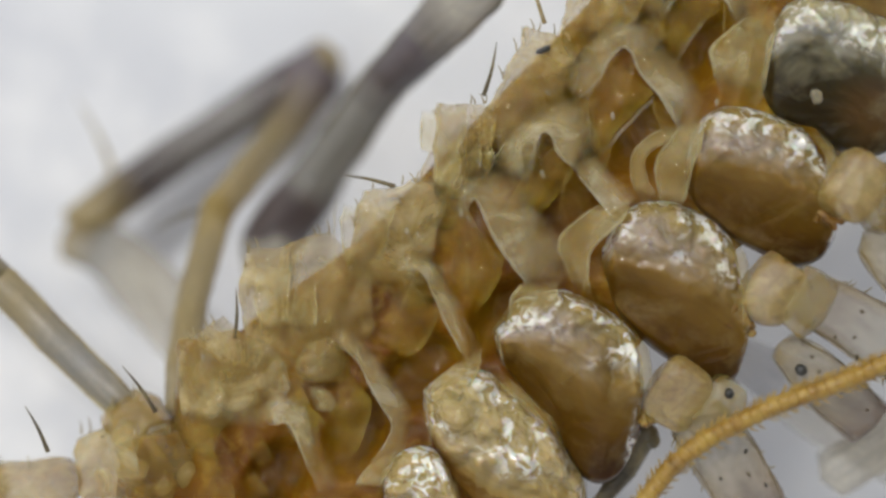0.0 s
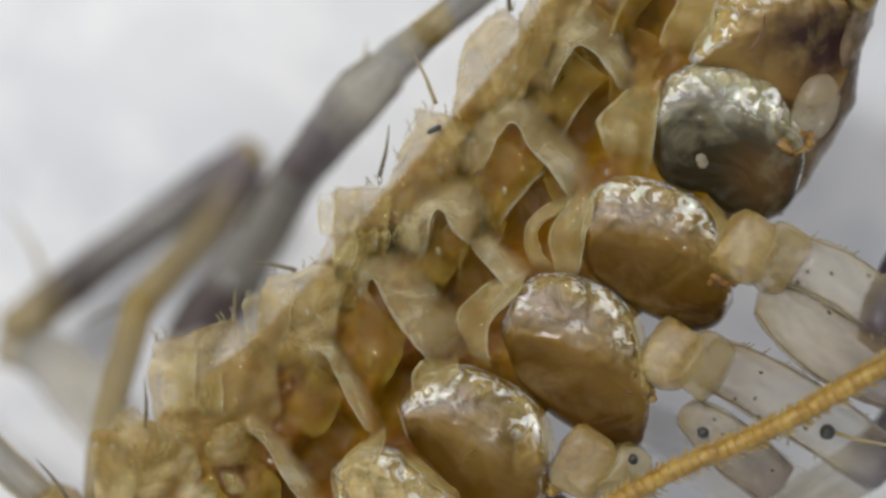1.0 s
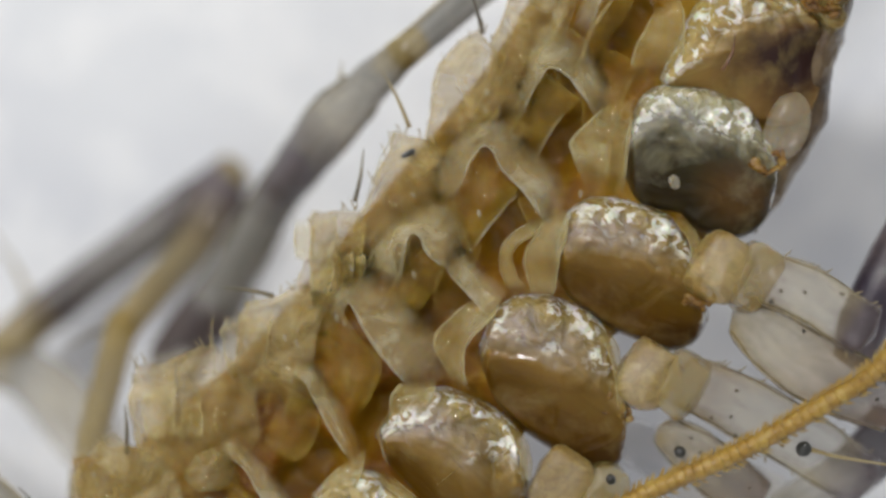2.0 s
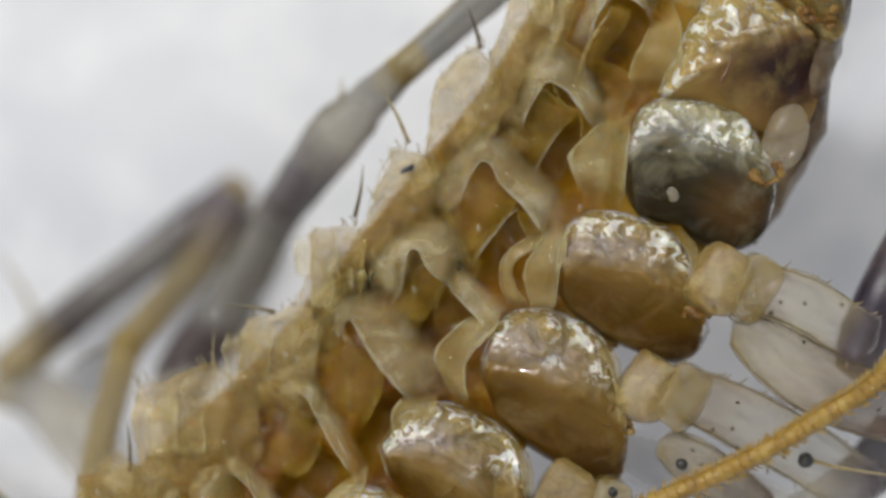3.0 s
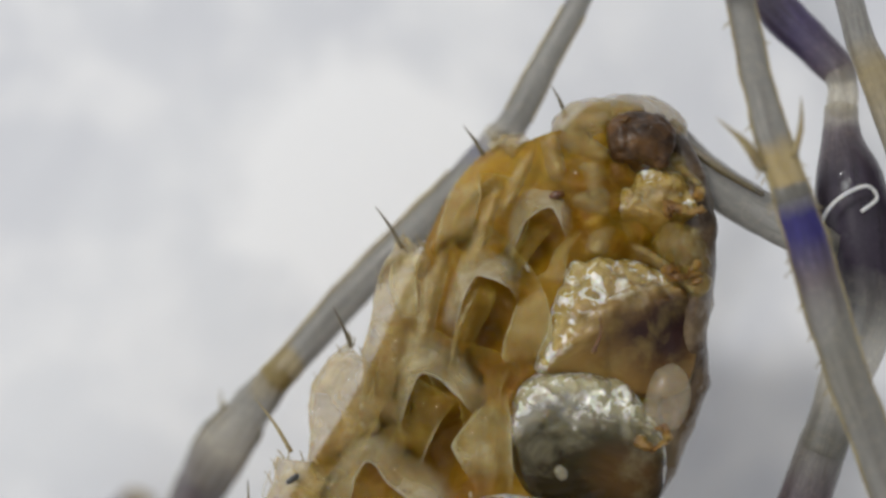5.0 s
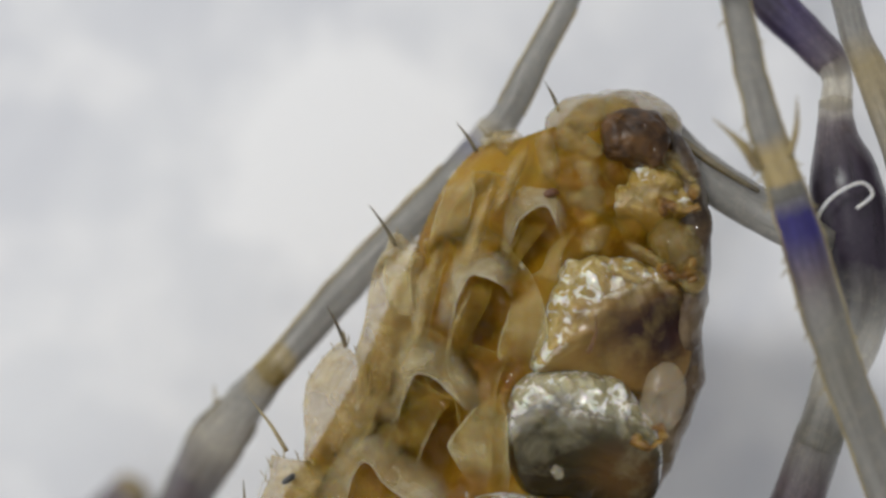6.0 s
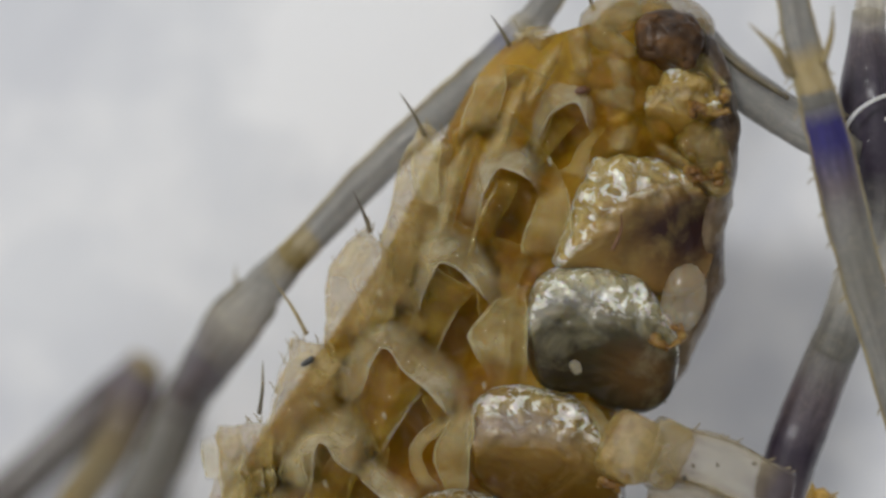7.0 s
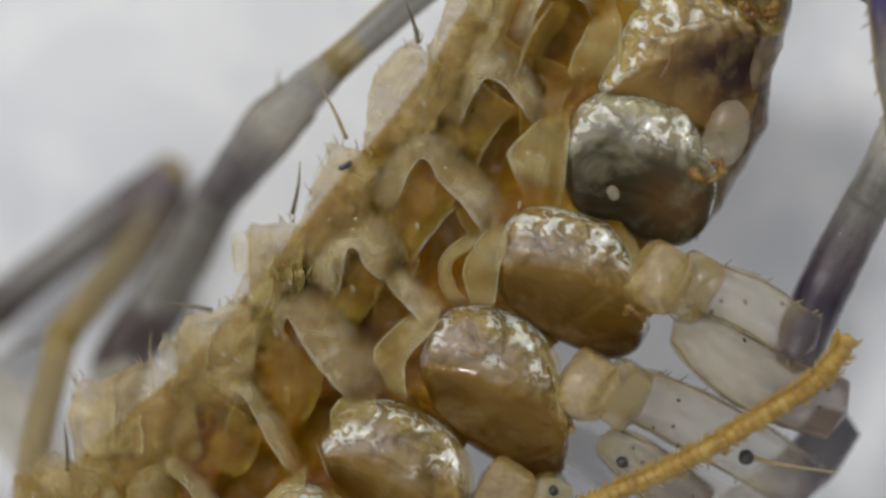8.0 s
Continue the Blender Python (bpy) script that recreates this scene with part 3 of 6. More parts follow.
def belly(axis, step=0.028):
    """The belly's flesh as one continuous folded skin with a pocket in each segment, cut into its segments along the axis."""
    ax = np.array(spline(axis, 16))
    c, w, h = ax[:, :3], ax[:, 3], ax[:, 4]
    lo, hi = c[:, :2].min(0) - 2.2, c[:, :2].max(0) + 1.2
    nx, ny = int((hi[0] - lo[0]) / step), int((hi[1] - lo[1]) / step)
    gx, gy = np.meshgrid(lo[0] + step * np.arange(nx), lo[1] + step * np.arange(ny), indexing="ij")
    p = np.stack([gx.ravel(), gy.ravel()], 1)
    best, near = np.full(len(p), 1e9), np.zeros(len(p), int)
    for i in range(len(c)):
        d = np.hypot(p[:, 0] - c[i, 0], p[:, 1] - c[i, 1])
        k = d < best
        best[k], near[k] = d[k], i
    u = best / w[near]
    keep = u < 1.05
    p, near, u = p[keep], near[keep], u[keep]
    p = c[near, :2] + (p - c[near, :2]) * np.minimum(1.0, 0.985 / u)[:, None]
    u = np.minimum(u, 0.985)
    base = c[near, 2] + 0.17 + h[near] * np.sqrt(1 - u * u)
    n = len(p)
    jit = np.array([noise.noise_vector(Vector((x * 1.6, y * 1.6, 3.0))) for x, y in p])
    q = p + jit[:, :2] * 0.12
    lift, brown = np.zeros(n), np.zeros(n)
    for mid, (ra, rb), yaw, top in LUMPS:
        x, y = q[:, 0] - mid[0], q[:, 1] - mid[1]
        a, b = x * math.cos(yaw) + y * math.sin(yaw), y * math.cos(yaw) - x * math.sin(yaw)
        lift = np.maximum(lift, np.exp(-(np.hypot(a / ra, b / rb)) ** 5) * np.maximum(0, top - base))
    for x0, y0 in POCKETS:
        x, y = q[:, 0] - x0, q[:, 1] - y0
        a, b = x * 0.57 + y * 0.82, y * 0.57 - x * 0.82
        brown = np.maximum(brown, np.exp(-np.hypot(a / 0.52, b / 0.3) ** 4))
    ridges = np.array([abs(noise.noise(Vector((x * 1.9, y * 1.9, 1.0)))) * 0.16 + (0.5 - abs(noise.noise(Vector((x * 3.3, y * 3.3, 4.0))))) * 0.1 + noise.noise(Vector((x * 6.0, y * 6.0, 7.0))) * 0.025 for x, y in p])
    z = base + lift - brown * 0.34 + (ridges - 0.09) * smooth(1 - u, 0.0, 0.3)
    pale = smooth(ridges, 0.1, 0.2) * (1 - brown) * 0.5
    full, mask = np.zeros(nx * ny), np.zeros(nx * ny)
    full[keep], mask[keep] = z, 1.0
    full, mask = full.reshape(nx, ny), mask.reshape(nx, ny)
    for _ in range(3):
        tot, wt = full * mask * 2, mask * 2
        for ax_, sh in ((0, 1), (0, -1), (1, 1), (1, -1)):
            tot, wt = tot + np.roll(full * mask, sh, ax_), wt + np.roll(mask, sh, ax_)
        full = np.where(mask > 0, tot / np.maximum(wt, 1), 0)
    z = full.ravel()[keep]
    idx = np.full(nx * ny, -1)
    idx[np.flatnonzero(keep)] = np.arange(n)
    idx = idx.reshape(nx, ny)
    quads = np.stack([idx[:-1, :-1], idx[1:, :-1], idx[1:, 1:], idx[:-1, 1:]], -1).reshape(-1, 4)
    quads = quads[(quads >= 0).all(1)]
    co = np.column_stack([p, z])
    nor = np.zeros_like(co)
    fn = np.cross(co[quads[:, 2]] - co[quads[:, 0]], co[quads[:, 3]] - co[quads[:, 1]])
    for j in range(4):
        np.add.at(nor, quads[:, j], fn)
    nor /= np.linalg.norm(nor, axis=1)[:, None] + 1e-12
    cuts = np.linspace(0, len(c) * 0.86, 10).astype(int)
    seg = np.searchsorted(cuts, near[quads[:, 0]], side="right")
    for k in np.unique(seg):
        qs = quads[seg == k]
        used, inv = np.unique(qs, return_inverse=True)
        me = bpy.data.meshes.new("belly_segment")
        mid = co[used].mean(0)
        me.from_pydata(((co[used] - mid) * S).tolist(), [], inv.reshape(-1, 4).tolist())
        col = me.color_attributes.new("pigment", "FLOAT_COLOR", "POINT")
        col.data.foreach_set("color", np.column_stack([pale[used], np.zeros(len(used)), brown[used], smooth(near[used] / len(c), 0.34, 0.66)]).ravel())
        me.shade_smooth()
        me.normals_split_custom_set_from_vertices(nor[used].tolist())
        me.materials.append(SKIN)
        ob = new("belly_segment", me)
        ob.location = Vector(mid) * S
        ob.parent = body
        ob.matrix_parent_inverse = placed(body).inverted()
        tagged(ob, "amber belly segment with soft folds and a brown pocket")


def sheet(top, low):
    """A closed thin shell between two grids of points, with its length and width as UV."""
    bm = bmesh.new()
    m, n = len(top), len(top[0])
    a = [[bm.verts.new(q) for q in row] for row in top]
    b = [[bm.verts.new(q) for q in row] for row in low]
    uv = bm.loops.layers.uv.verify()

    def face(vs, ids):
        f = bm.faces.new(vs)
        for loop, (i, j) in zip(f.loops, ids):
            loop[uv].uv = (i / (m - 1), j / (n - 1))

    for i in range(m - 1):
        for j in range(n - 1):
            ids = [(i, j), (i + 1, j), (i + 1, j + 1), (i, j + 1)]
            face([a[x][y] for x, y in ids], ids)
            face([b[x][y] for x, y in ids[::-1]], ids[::-1])
    for i in range(m - 1):
        for j in (0, n - 1):
            face([a[i][j], a[i + 1][j], b[i + 1][j], b[i][j]], [(i, j), (i + 1, j), (i + 1, j), (i, j)])
    for j in range(n - 1):
        for i in (0, m - 1):
            face([a[i][j], a[i][j + 1], b[i][j + 1], b[i][j]], [(i, j), (i, j + 1), (i, j + 1), (i, j)])
    return bm


def ribbon(name, rows, material, label, bulge=0.05, thick=0.03, rim=0.03):
    """A curved strip of cuticle between two edges, given in pairs along its length, with rolled rims and ends that sink."""
    line = np.array(spline(rows, 8))
    n = 6 if bulge < 0.03 else 19
    crease = 0.07 if name in ("far_hip", "hip_facet", "flank_plate") else 0.035
    top, low = [], []
    for i, r in enumerate(line):
        l, q = Vector(r[:3]), Vector(r[3:])
        wide = (q - l).length
        end = min(i, len(line) - 1 - i) / (len(line) - 1)
        sink = 0.12 * (1 - float(smooth(end, 0.0, 0.2)))
        up, down = [], []
        for v in np.linspace(0, 1, n):
            p = l.lerp(q, v)
            d = min(v, 1 - v) * wide
            p.z += bulge * 4 * v * (1 - v) + rim * math.exp(-(d / 0.055) ** 2) - sink
            p += noise.noise_vector(p * 2.3) * crease + noise.noise_vector(p * 7.0) * 0.4 * crease
            if crease > 0.05:
                p.z += (abs(noise.noise(p * 3.1)) - 0.25) * 0.25
            up.append(p)
            down.append(p - Vector((0, 0, thick * (0.35 + 0.65 * math.sin(math.pi * v)))))
        top.append(up)
        low.append(down)
    made = part(name, sheet(top, low), material, body, label)
    if name == "far_hip":
        bristled = random.Random(round(rows[0][0] * 100))
        for i in range(8):
            p = Vector(rows[0][:3]).lerp(Vector(rows[0][3:]), bristled.random()) if i % 2 else Vector(rows[0][:3]).lerp(Vector(rows[2][:3]), bristled.random())
            p.z += 0.02
            part("bristle", spike(p, p + Vector((bristled.uniform(-0.08, 0.02), bristled.uniform(0.07, 0.15), 0.04)), 0.011), SPINE_PALE, made, "fine bristle")
    return made


def hip(rows, material, height, seed, hinge=None, crush=0.42):
    """A swollen hip plate between its fore and hind edges, crushed along the fore edge; an orange hinge strand at its outer end."""
    line = np.array(spline(rows, 14))
    off = Vector((seed * 3.7, seed * 1.3, 0))
    rng = random.Random(seed)
    sides = [(rng.uniform(0.86, 0.98), a + rng.uniform(-0.15, 0.15), b + rng.uniform(-0.15, 0.15)) for a, b in ((0.1, 0.55), (-0.5, -0.35), (0.45, -0.5), (-0.15, -0.75), (0.7, 0.2))]
    top, low = [], []
    for i, r in enumerate(line):
        l, q = Vector((r[0], r[1], 0)), Vector((r[2], r[3], 0))
        u = i / (len(line) - 1)
        along = max(0.0, 1 - abs(2 * u - 1) ** 3.2) ** 0.55
        up, down = [], []
        for v in np.linspace(0, 1, 52):
            p = l.lerp(q, v)
            dome = max(0.0, 1 - abs(2 * v - 1) ** 3.4) ** 0.5 * along
            flat = min(c + a * (u - 0.5) + b * (v - 0.5) for c, a, b in sides)
            dome = min(dome, flat) if dome > 0.3 else dome
            crushed = (1 - float(smooth(v, crush - 0.12, crush + 0.13))) * min(1.0, 3 * dome)
            s = p + off
            k = abs(noise.noise(s * 2.4)) + 0.5 * abs(noise.noise(s * 5.3)) + 0.22 * abs(noise.noise(s * 11.0)) - 0.4
            z = height * dome * (1.0 - 0.55 * float(smooth(v, 0.38, 1.05)) - 0.12 * (1 - float(smooth(v, 0.0, 0.34)))) + crushed * 0.26 * k + noise.noise(s * 1.1) * 0.09 * dome - 0.035 * abs(noise.noise(s * 2.0)) * dome
            up.append(p + Vector((0, 0, z)))
            down.append(p + Vector((0, 0, -0.35 * dome - 0.02)))
        top.append(up)
        low.append(down)
    h = part("hip", sheet(top, low), material, body, "swollen glossy hip plate, silvery film with painted glints over brown flesh")
    if hinge:
        p = Vector(hinge)
        strand = [(p.x - 0.3, p.y + 0.1, p.z - 0.22, 0.05, 0.05), (p.x - 0.16, p.y + 0.02, p.z - 0.12, 0.065, 0.06), (p.x - 0.05, p.y - 0.03, p.z - 0.1, 0.035, 0.035), (p.x + 0.1, p.y + 0.02, p.z - 0.12, 0.05, 0.045)]
        part("hinge", bar(strand, n=12, k=8, wob=0.05, freq=4.0), ORANGE, h, "orange hinge strand between hip and leg")
        for i in range(5):
            q = p + Vector((rng.uniform(-0.28, 0.12), rng.uniform(-0.08, 0.2), rng.uniform(-0.16, -0.06)))
            part("granule", blob(q, [rng.uniform(0.03, 0.075) for _ in range(3)], rng.uniform(0, 3), 0, 0.9, 0.02, 6, 12, 8), ORANGE, h, "small orange granule at the hinge")
    return h


LUMPS.append(((3.60, 2.70, 0.25), (0.8, 0.68), YAW, 0.2))
LUMPS.append(((3.08, 1.63, 0.10), (1.2, 1.2), 0.5, 0.2))
LUMPS.append(((2.54, 0.20, 0.05), (1.13, 0.83), YAW, 0.2))
LUMPS.append(((1.83, -1.03, 0.05), (1.06, 0.93), YAW, 0.2))
LUMPS.append(((0.96, -2.25, 0.00), (1.03, 1.06), YAW, 0.2))
LUMPS.append(((0.14, -3.56, -0.10), (1.06, 1.19), YAW, 0.2))
LUMPS.append(((-0.66, -4.32, 0.10), (1.01, 1.06), YAW, 0.2))
LUMPS.append(((-1.47, -4.78, 0.10), (0.63, 0.75), YAW, 0.2))
LUMPS.append(((-1.85, -5.86, 0.00), (1.01, 1.01), YAW, 0.2))
LUMPS.append(((2.97, 3.42, 0.00), (0.75, 0.5), -0.3, 0.3))
LUMPS.append(((2.98, 2.85, 0.00), (0.7, 0.5), -0.4, 0.35))
belly([(*(3.20, 3.39, -0.30), 0.6, 0.55), (*(2.94, 3.00, -0.55), 1.05, 0.85), (*(2.61, 2.53, -0.90), 1.45, 1.1),
    (*(2.14, 1.36, -1.15), 1.66, 1.15), (*(1.46, 0.23, -1.25), 1.66, 1.15), (*(-0.06, -1.49, -1.30), 1.5, 1.2),
    (*(-1.24, -3.15, -1.30), 1.62, 1.25), (*(-2.26, -4.64, -1.30), 2.0, 1.3), (*(-3.27, -6.62, -1.30), 2.05, 1.3)])

# clear plates, arches and flaps over the belly, from the tail forwards
ribbon("belly_arch", [(1.78, 2.54, 0.08, 1.93, 2.34, 0.32), (1.89, 2.83, 0.09, 2.09, 2.67, 0.32), (2.09, 3.11, 0.10, 2.25, 2.79, 0.33), (2.38, 3.24, 0.12, 2.42, 2.81, 0.33), (2.68, 3.09, 0.13, 2.50, 2.67, 0.34), (2.83, 2.75, 0.14, 2.57, 2.46, 0.34)], ARCH, "pale translucent arch of a belly plate", 0.07, 0.035, 0.012)
ribbon("belly_arch", [(0.99, 1.60, 0.08, 1.20, 1.55, 0.32), (1.14, 1.92, 0.09, 1.35, 1.95, 0.32), (1.30, 2.32, 0.10, 1.51, 2.16, 0.33), (1.55, 2.58, 0.12, 1.64, 2.14, 0.33), (1.84, 2.45, 0.13, 1.80, 2.05, 0.34), (2.10, 2.27, 0.14, 1.96, 1.84, 0.34)], ARCH, "pale translucent arch of a belly plate", 0.07, 0.035, 0.012)
ribbon("belly_arch", [(0.33, 0.60, 0.08, 0.53, 0.56, 0.32), (0.47, 0.97, 0.09, 0.67, 0.90, 0.32), (0.60, 1.37, 0.10, 0.77, 1.11, 0.33), (0.78, 1.65, 0.11, 0.91, 1.12, 0.33), (1.11, 1.49, 0.12, 1.09, 0.98, 0.33), (1.40, 1.20, 0.13, 1.25, 0.81, 0.34), (1.63, 0.95, 0.14, 1.37, 0.63, 0.34)], ARCH, "pale translucent arch of a belly plate", 0.07, 0.035, 0.012)
ribbon("belly_arch", [(-0.49, -0.28, 0.08, -0.17, -0.38, 0.32), (-0.38, 0.09, 0.09, -0.08, -0.10, 0.32), (-0.20, 0.36, 0.10, 0.01, 0.16, 0.33), (0.08, 0.55, 0.11, 0.15, 0.23, 0.33), (0.38, 0.52, 0.11, 0.31, 0.01, 0.33), (0.69, 0.26, 0.12, 0.52, -0.18, 0.33), (0.98, 0.03, 0.13, 0.74, -0.46, 0.34), (1.16, -0.26, 0.14, 0.86, -0.57, 0.34)], ARCH, "pale translucent arch of a belly plate", 0.07, 0.035, 0.012)
ribbon("belly_arch", [(-1.21, -1.31, 0.08, -0.78, -1.35, 0.32), (-1.14, -0.99, 0.09, -0.73, -1.03, 0.32), (-0.94, -0.71, 0.10, -0.66, -0.76, 0.33), (-0.61, -0.44, 0.11, -0.57, -0.77, 0.33), (-0.28, -0.41, 0.12, -0.47, -0.95, 0.33), (-0.04, -0.64, 0.13, -0.29, -1.08, 0.34), (0.05, -0.88, 0.14, -0.18, -1.13, 0.34)], ARCH, "pale translucent arch of a belly plate", 0.07, 0.035, 0.012)
ribbon("belly_arch", [(-1.60, -1.66, 0.08, -1.41, -1.80, 0.32), (-1.48, -1.38, 0.09, -1.33, -1.55, 0.32), (-1.01, -1.22, 0.10, -1.28, -1.60, 0.33), (-0.57, -1.63, 0.12, -1.08, -1.97, 0.33), (-0.17, -1.97, 0.13, -0.79, -2.30, 0.34), (-0.05, -2.32, 0.14, -0.57, -2.48, 0.34)], ARCH, "pale translucent arch of a belly plate", 0.07, 0.035, 0.012)
ribbon("belly_arch", [(-2.10, -2.40, 0.08, -1.95, -2.50, 0.32), (-2.00, -2.27, 0.09, -1.89, -2.38, 0.32), (-1.82, -2.22, 0.10, -1.78, -2.46, 0.33), (-1.59, -2.36, 0.11, -1.65, -2.65, 0.33), (-1.35, -2.70, 0.12, -1.51, -2.92, 0.33), (-1.14, -3.05, 0.13, -1.31, -3.22, 0.34), (-1.00, -3.22, 0.14, -1.20, -3.38, 0.34)], ARCH, "pale translucent arch of a belly plate", 0.07, 0.035, 0.012)
ribbon("belly_arch", [(-2.74, -3.25, 0.08, -2.67, -3.37, 0.32), (-2.66, -3.13, 0.09, -2.59, -3.34, 0.32), (-2.42, -3.18, 0.10, -2.45, -3.44, 0.33), (-2.09, -3.49, 0.11, -2.27, -3.71, 0.33), (-1.80, -3.85, 0.11, -2.02, -4.02, 0.33), (-1.71, -4.17, 0.12, -1.98, -4.18, 0.33), (-1.80, -4.46, 0.13, -2.05, -4.36, 0.34), (-1.92, -4.69, 0.14, -2.16, -4.53, 0.34)], ARCH, "pale translucent arch of a belly plate", 0.07, 0.035, 0.012)
ribbon("belly_arch", [(-3.43, -4.22, 0.08, -3.31, -4.28, 0.32), (-3.35, -4.01, 0.09, -3.22, -4.22, 0.32), (-3.19, -3.91, 0.10, -3.12, -4.19, 0.33), (-2.96, -3.96, 0.12, -3.01, -4.34, 0.33), (-2.70, -4.37, 0.13, -2.89, -4.57, 0.34), (-2.42, -4.84, 0.14, -2.70, -4.92, 0.34)], ARCH, "pale translucent arch of a belly plate", 0.07, 0.035, 0.012)
ribbon("belly_arch", [(-0.09, -0.84, 0.22, -0.29, -1.04, 0.26), (0.13, -1.08, 0.23, -0.11, -1.30, 0.27), (0.38, -1.25, 0.25, 0.11, -1.51, 0.29), (0.51, -1.43, 0.26, 0.25, -1.62, 0.30)], ARCH, "pale translucent arch of a belly plate", 0.06, 0.035, 0.020)
ribbon("bright_crease", [(1.18, 1.55, 0.42, 1.22, 1.55, 0.42), (1.25, 1.75, 0.42, 1.29, 1.75, 0.42), (1.33, 1.94, 0.42, 1.36, 1.94, 0.42), (1.46, 2.13, 0.42, 1.50, 2.13, 0.42)], LIP, "thin bright crease of clear cuticle", 0.02, 0.030, 0.000)
ribbon("bright_crease", [(0.50, 0.60, 0.42, 0.54, 0.60, 0.42), (0.58, 0.76, 0.42, 0.61, 0.76, 0.42), (0.65, 0.91, 0.42, 0.69, 0.91, 0.42), (0.74, 1.09, 0.42, 0.78, 1.09, 0.42)], LIP, "thin bright crease of clear cuticle", 0.02, 0.030, 0.000)
ribbon("bright_crease", [(-0.16, -0.26, 0.42, -0.12, -0.26, 0.42), (-0.10, -0.09, 0.42, -0.06, -0.09, 0.42), (-0.01, 0.15, 0.42, 0.03, 0.15, 0.42), (0.11, 0.24, 0.42, 0.15, 0.24, 0.42)], LIP, "thin bright crease of clear cuticle", 0.02, 0.030, 0.000)
ribbon("bright_crease", [(-0.80, -1.32, 0.42, -0.76, -1.32, 0.42), (-0.76, -1.04, 0.42, -0.72, -1.04, 0.42), (-0.67, -0.78, 0.42, -0.64, -0.78, 0.42)], LIP, "thin bright crease of clear cuticle", 0.02, 0.030, 0.000)
ribbon("bright_crease", [(0.31, -1.55, 0.42, 0.35, -1.55, 0.42), (0.24, -1.87, 0.42, 0.28, -1.87, 0.42), (0.15, -2.15, 0.42, 0.18, -2.15, 0.42)], LIP, "thin bright crease of clear cuticle", 0.02, 0.030, 0.000)
ribbon("bright_crease", [(1.06, -0.56, 0.42, 1.09, -0.56, 0.42), (1.03, -0.74, 0.42, 1.07, -0.74, 0.42), (0.98, -0.99, 0.42, 1.02, -0.99, 0.42)], LIP, "thin bright crease of clear cuticle", 0.02, 0.030, 0.000)
ribbon("bright_crease", [(2.25, 1.69, 0.42, 2.29, 1.69, 0.42), (2.27, 1.41, 0.42, 2.31, 1.41, 0.42), (2.25, 1.12, 0.42, 2.29, 1.12, 0.42)], LIP, "thin bright crease of clear cuticle", 0.02, 0.030, 0.000)
ribbon("bright_crease", [(-1.67, -3.67, 0.42, -1.63, -3.67, 0.42), (-1.60, -3.98, 0.42, -1.56, -3.98, 0.42), (-1.51, -4.35, 0.42, -1.48, -4.34, 0.42)], LIP, "thin bright crease of clear cuticle", 0.02, 0.030, 0.000)
ribbon("bright_crease", [(-0.99, -2.92, 0.42, -0.95, -2.92, 0.42), (-0.92, -3.10, 0.42, -0.88, -3.10, 0.42), (-0.83, -3.37, 0.42, -0.79, -3.37, 0.42)], LIP, "thin bright crease of clear cuticle", 0.02, 0.030, 0.000)
ribbon("bright_crease", [(0.98, 0.68, 0.42, 1.02, 0.68, 0.42), (0.81, 0.41, 0.42, 0.85, 0.41, 0.42), (0.63, 0.11, 0.42, 0.66, 0.11, 0.42)], LIP, "thin bright crease of clear cuticle", 0.02, 0.030, 0.000)
ribbon("bright_crease", [(0.50, -0.21, 0.42, 0.54, -0.21, 0.42), (0.26, -0.52, 0.42, 0.30, -0.52, 0.42), (0.00, -0.94, 0.42, 0.04, -0.94, 0.42)], LIP, "thin bright crease of clear cuticle", 0.02, 0.030, 0.000)
ribbon("bright_crease", [(1.70, 0.57, 0.42, 1.74, 0.57, 0.42), (1.68, 0.26, 0.42, 1.71, 0.26, 0.42), (1.70, -0.06, 0.42, 1.74, -0.06, 0.42)], LIP, "thin bright crease of clear cuticle", 0.02, 0.030, 0.000)
ribbon("bright_crease", [(-0.92, 0.38, 0.42, -0.89, 0.38, 0.42), (-1.04, 0.07, 0.42, -1.00, 0.07, 0.42), (-1.16, -0.34, 0.42, -1.12, -0.34, 0.42)], LIP, "thin bright crease of clear cuticle", 0.02, 0.030, 0.000)
ribbon("bright_crease", [(-2.86, -1.68, 0.42, -2.82, -1.68, 0.42), (-2.83, -2.11, 0.42, -2.79, -2.11, 0.42), (-2.75, -2.54, 0.42, -2.71, -2.53, 0.42)], LIP, "thin bright crease of clear cuticle", 0.02, 0.030, 0.000)
ribbon("belly_plate", [(2.26, 2.77, 0.20, 2.47, 2.66, 0.24), (2.09, 2.61, 0.13, 2.33, 2.52, 0.18), (1.94, 2.35, 0.07, 2.12, 2.27, 0.12), (1.88, 2.14, 0.00, 1.97, 2.06, 0.06)], PLATE, "clear amber belly plate", 0.05, 0.030, 0.015)
ribbon("belly_plate", [(1.51, 2.11, 0.20, 1.74, 2.02, 0.24), (1.36, 1.93, 0.13, 1.67, 1.83, 0.18), (1.25, 1.62, 0.07, 1.52, 1.58, 0.12), (1.21, 1.31, 0.00, 1.36, 1.21, 0.06)], PLATE, "clear amber belly plate", 0.05, 0.030, 0.015)
ribbon("belly_plate", [(0.80, 1.08, 0.20, 1.20, 0.82, 0.24), (0.68, 0.86, 0.13, 1.03, 0.69, 0.18), (0.58, 0.56, 0.07, 0.85, 0.42, 0.12), (0.50, 0.26, 0.00, 0.64, 0.09, 0.06)], PLATE, "clear amber belly plate", 0.05, 0.030, 0.015)
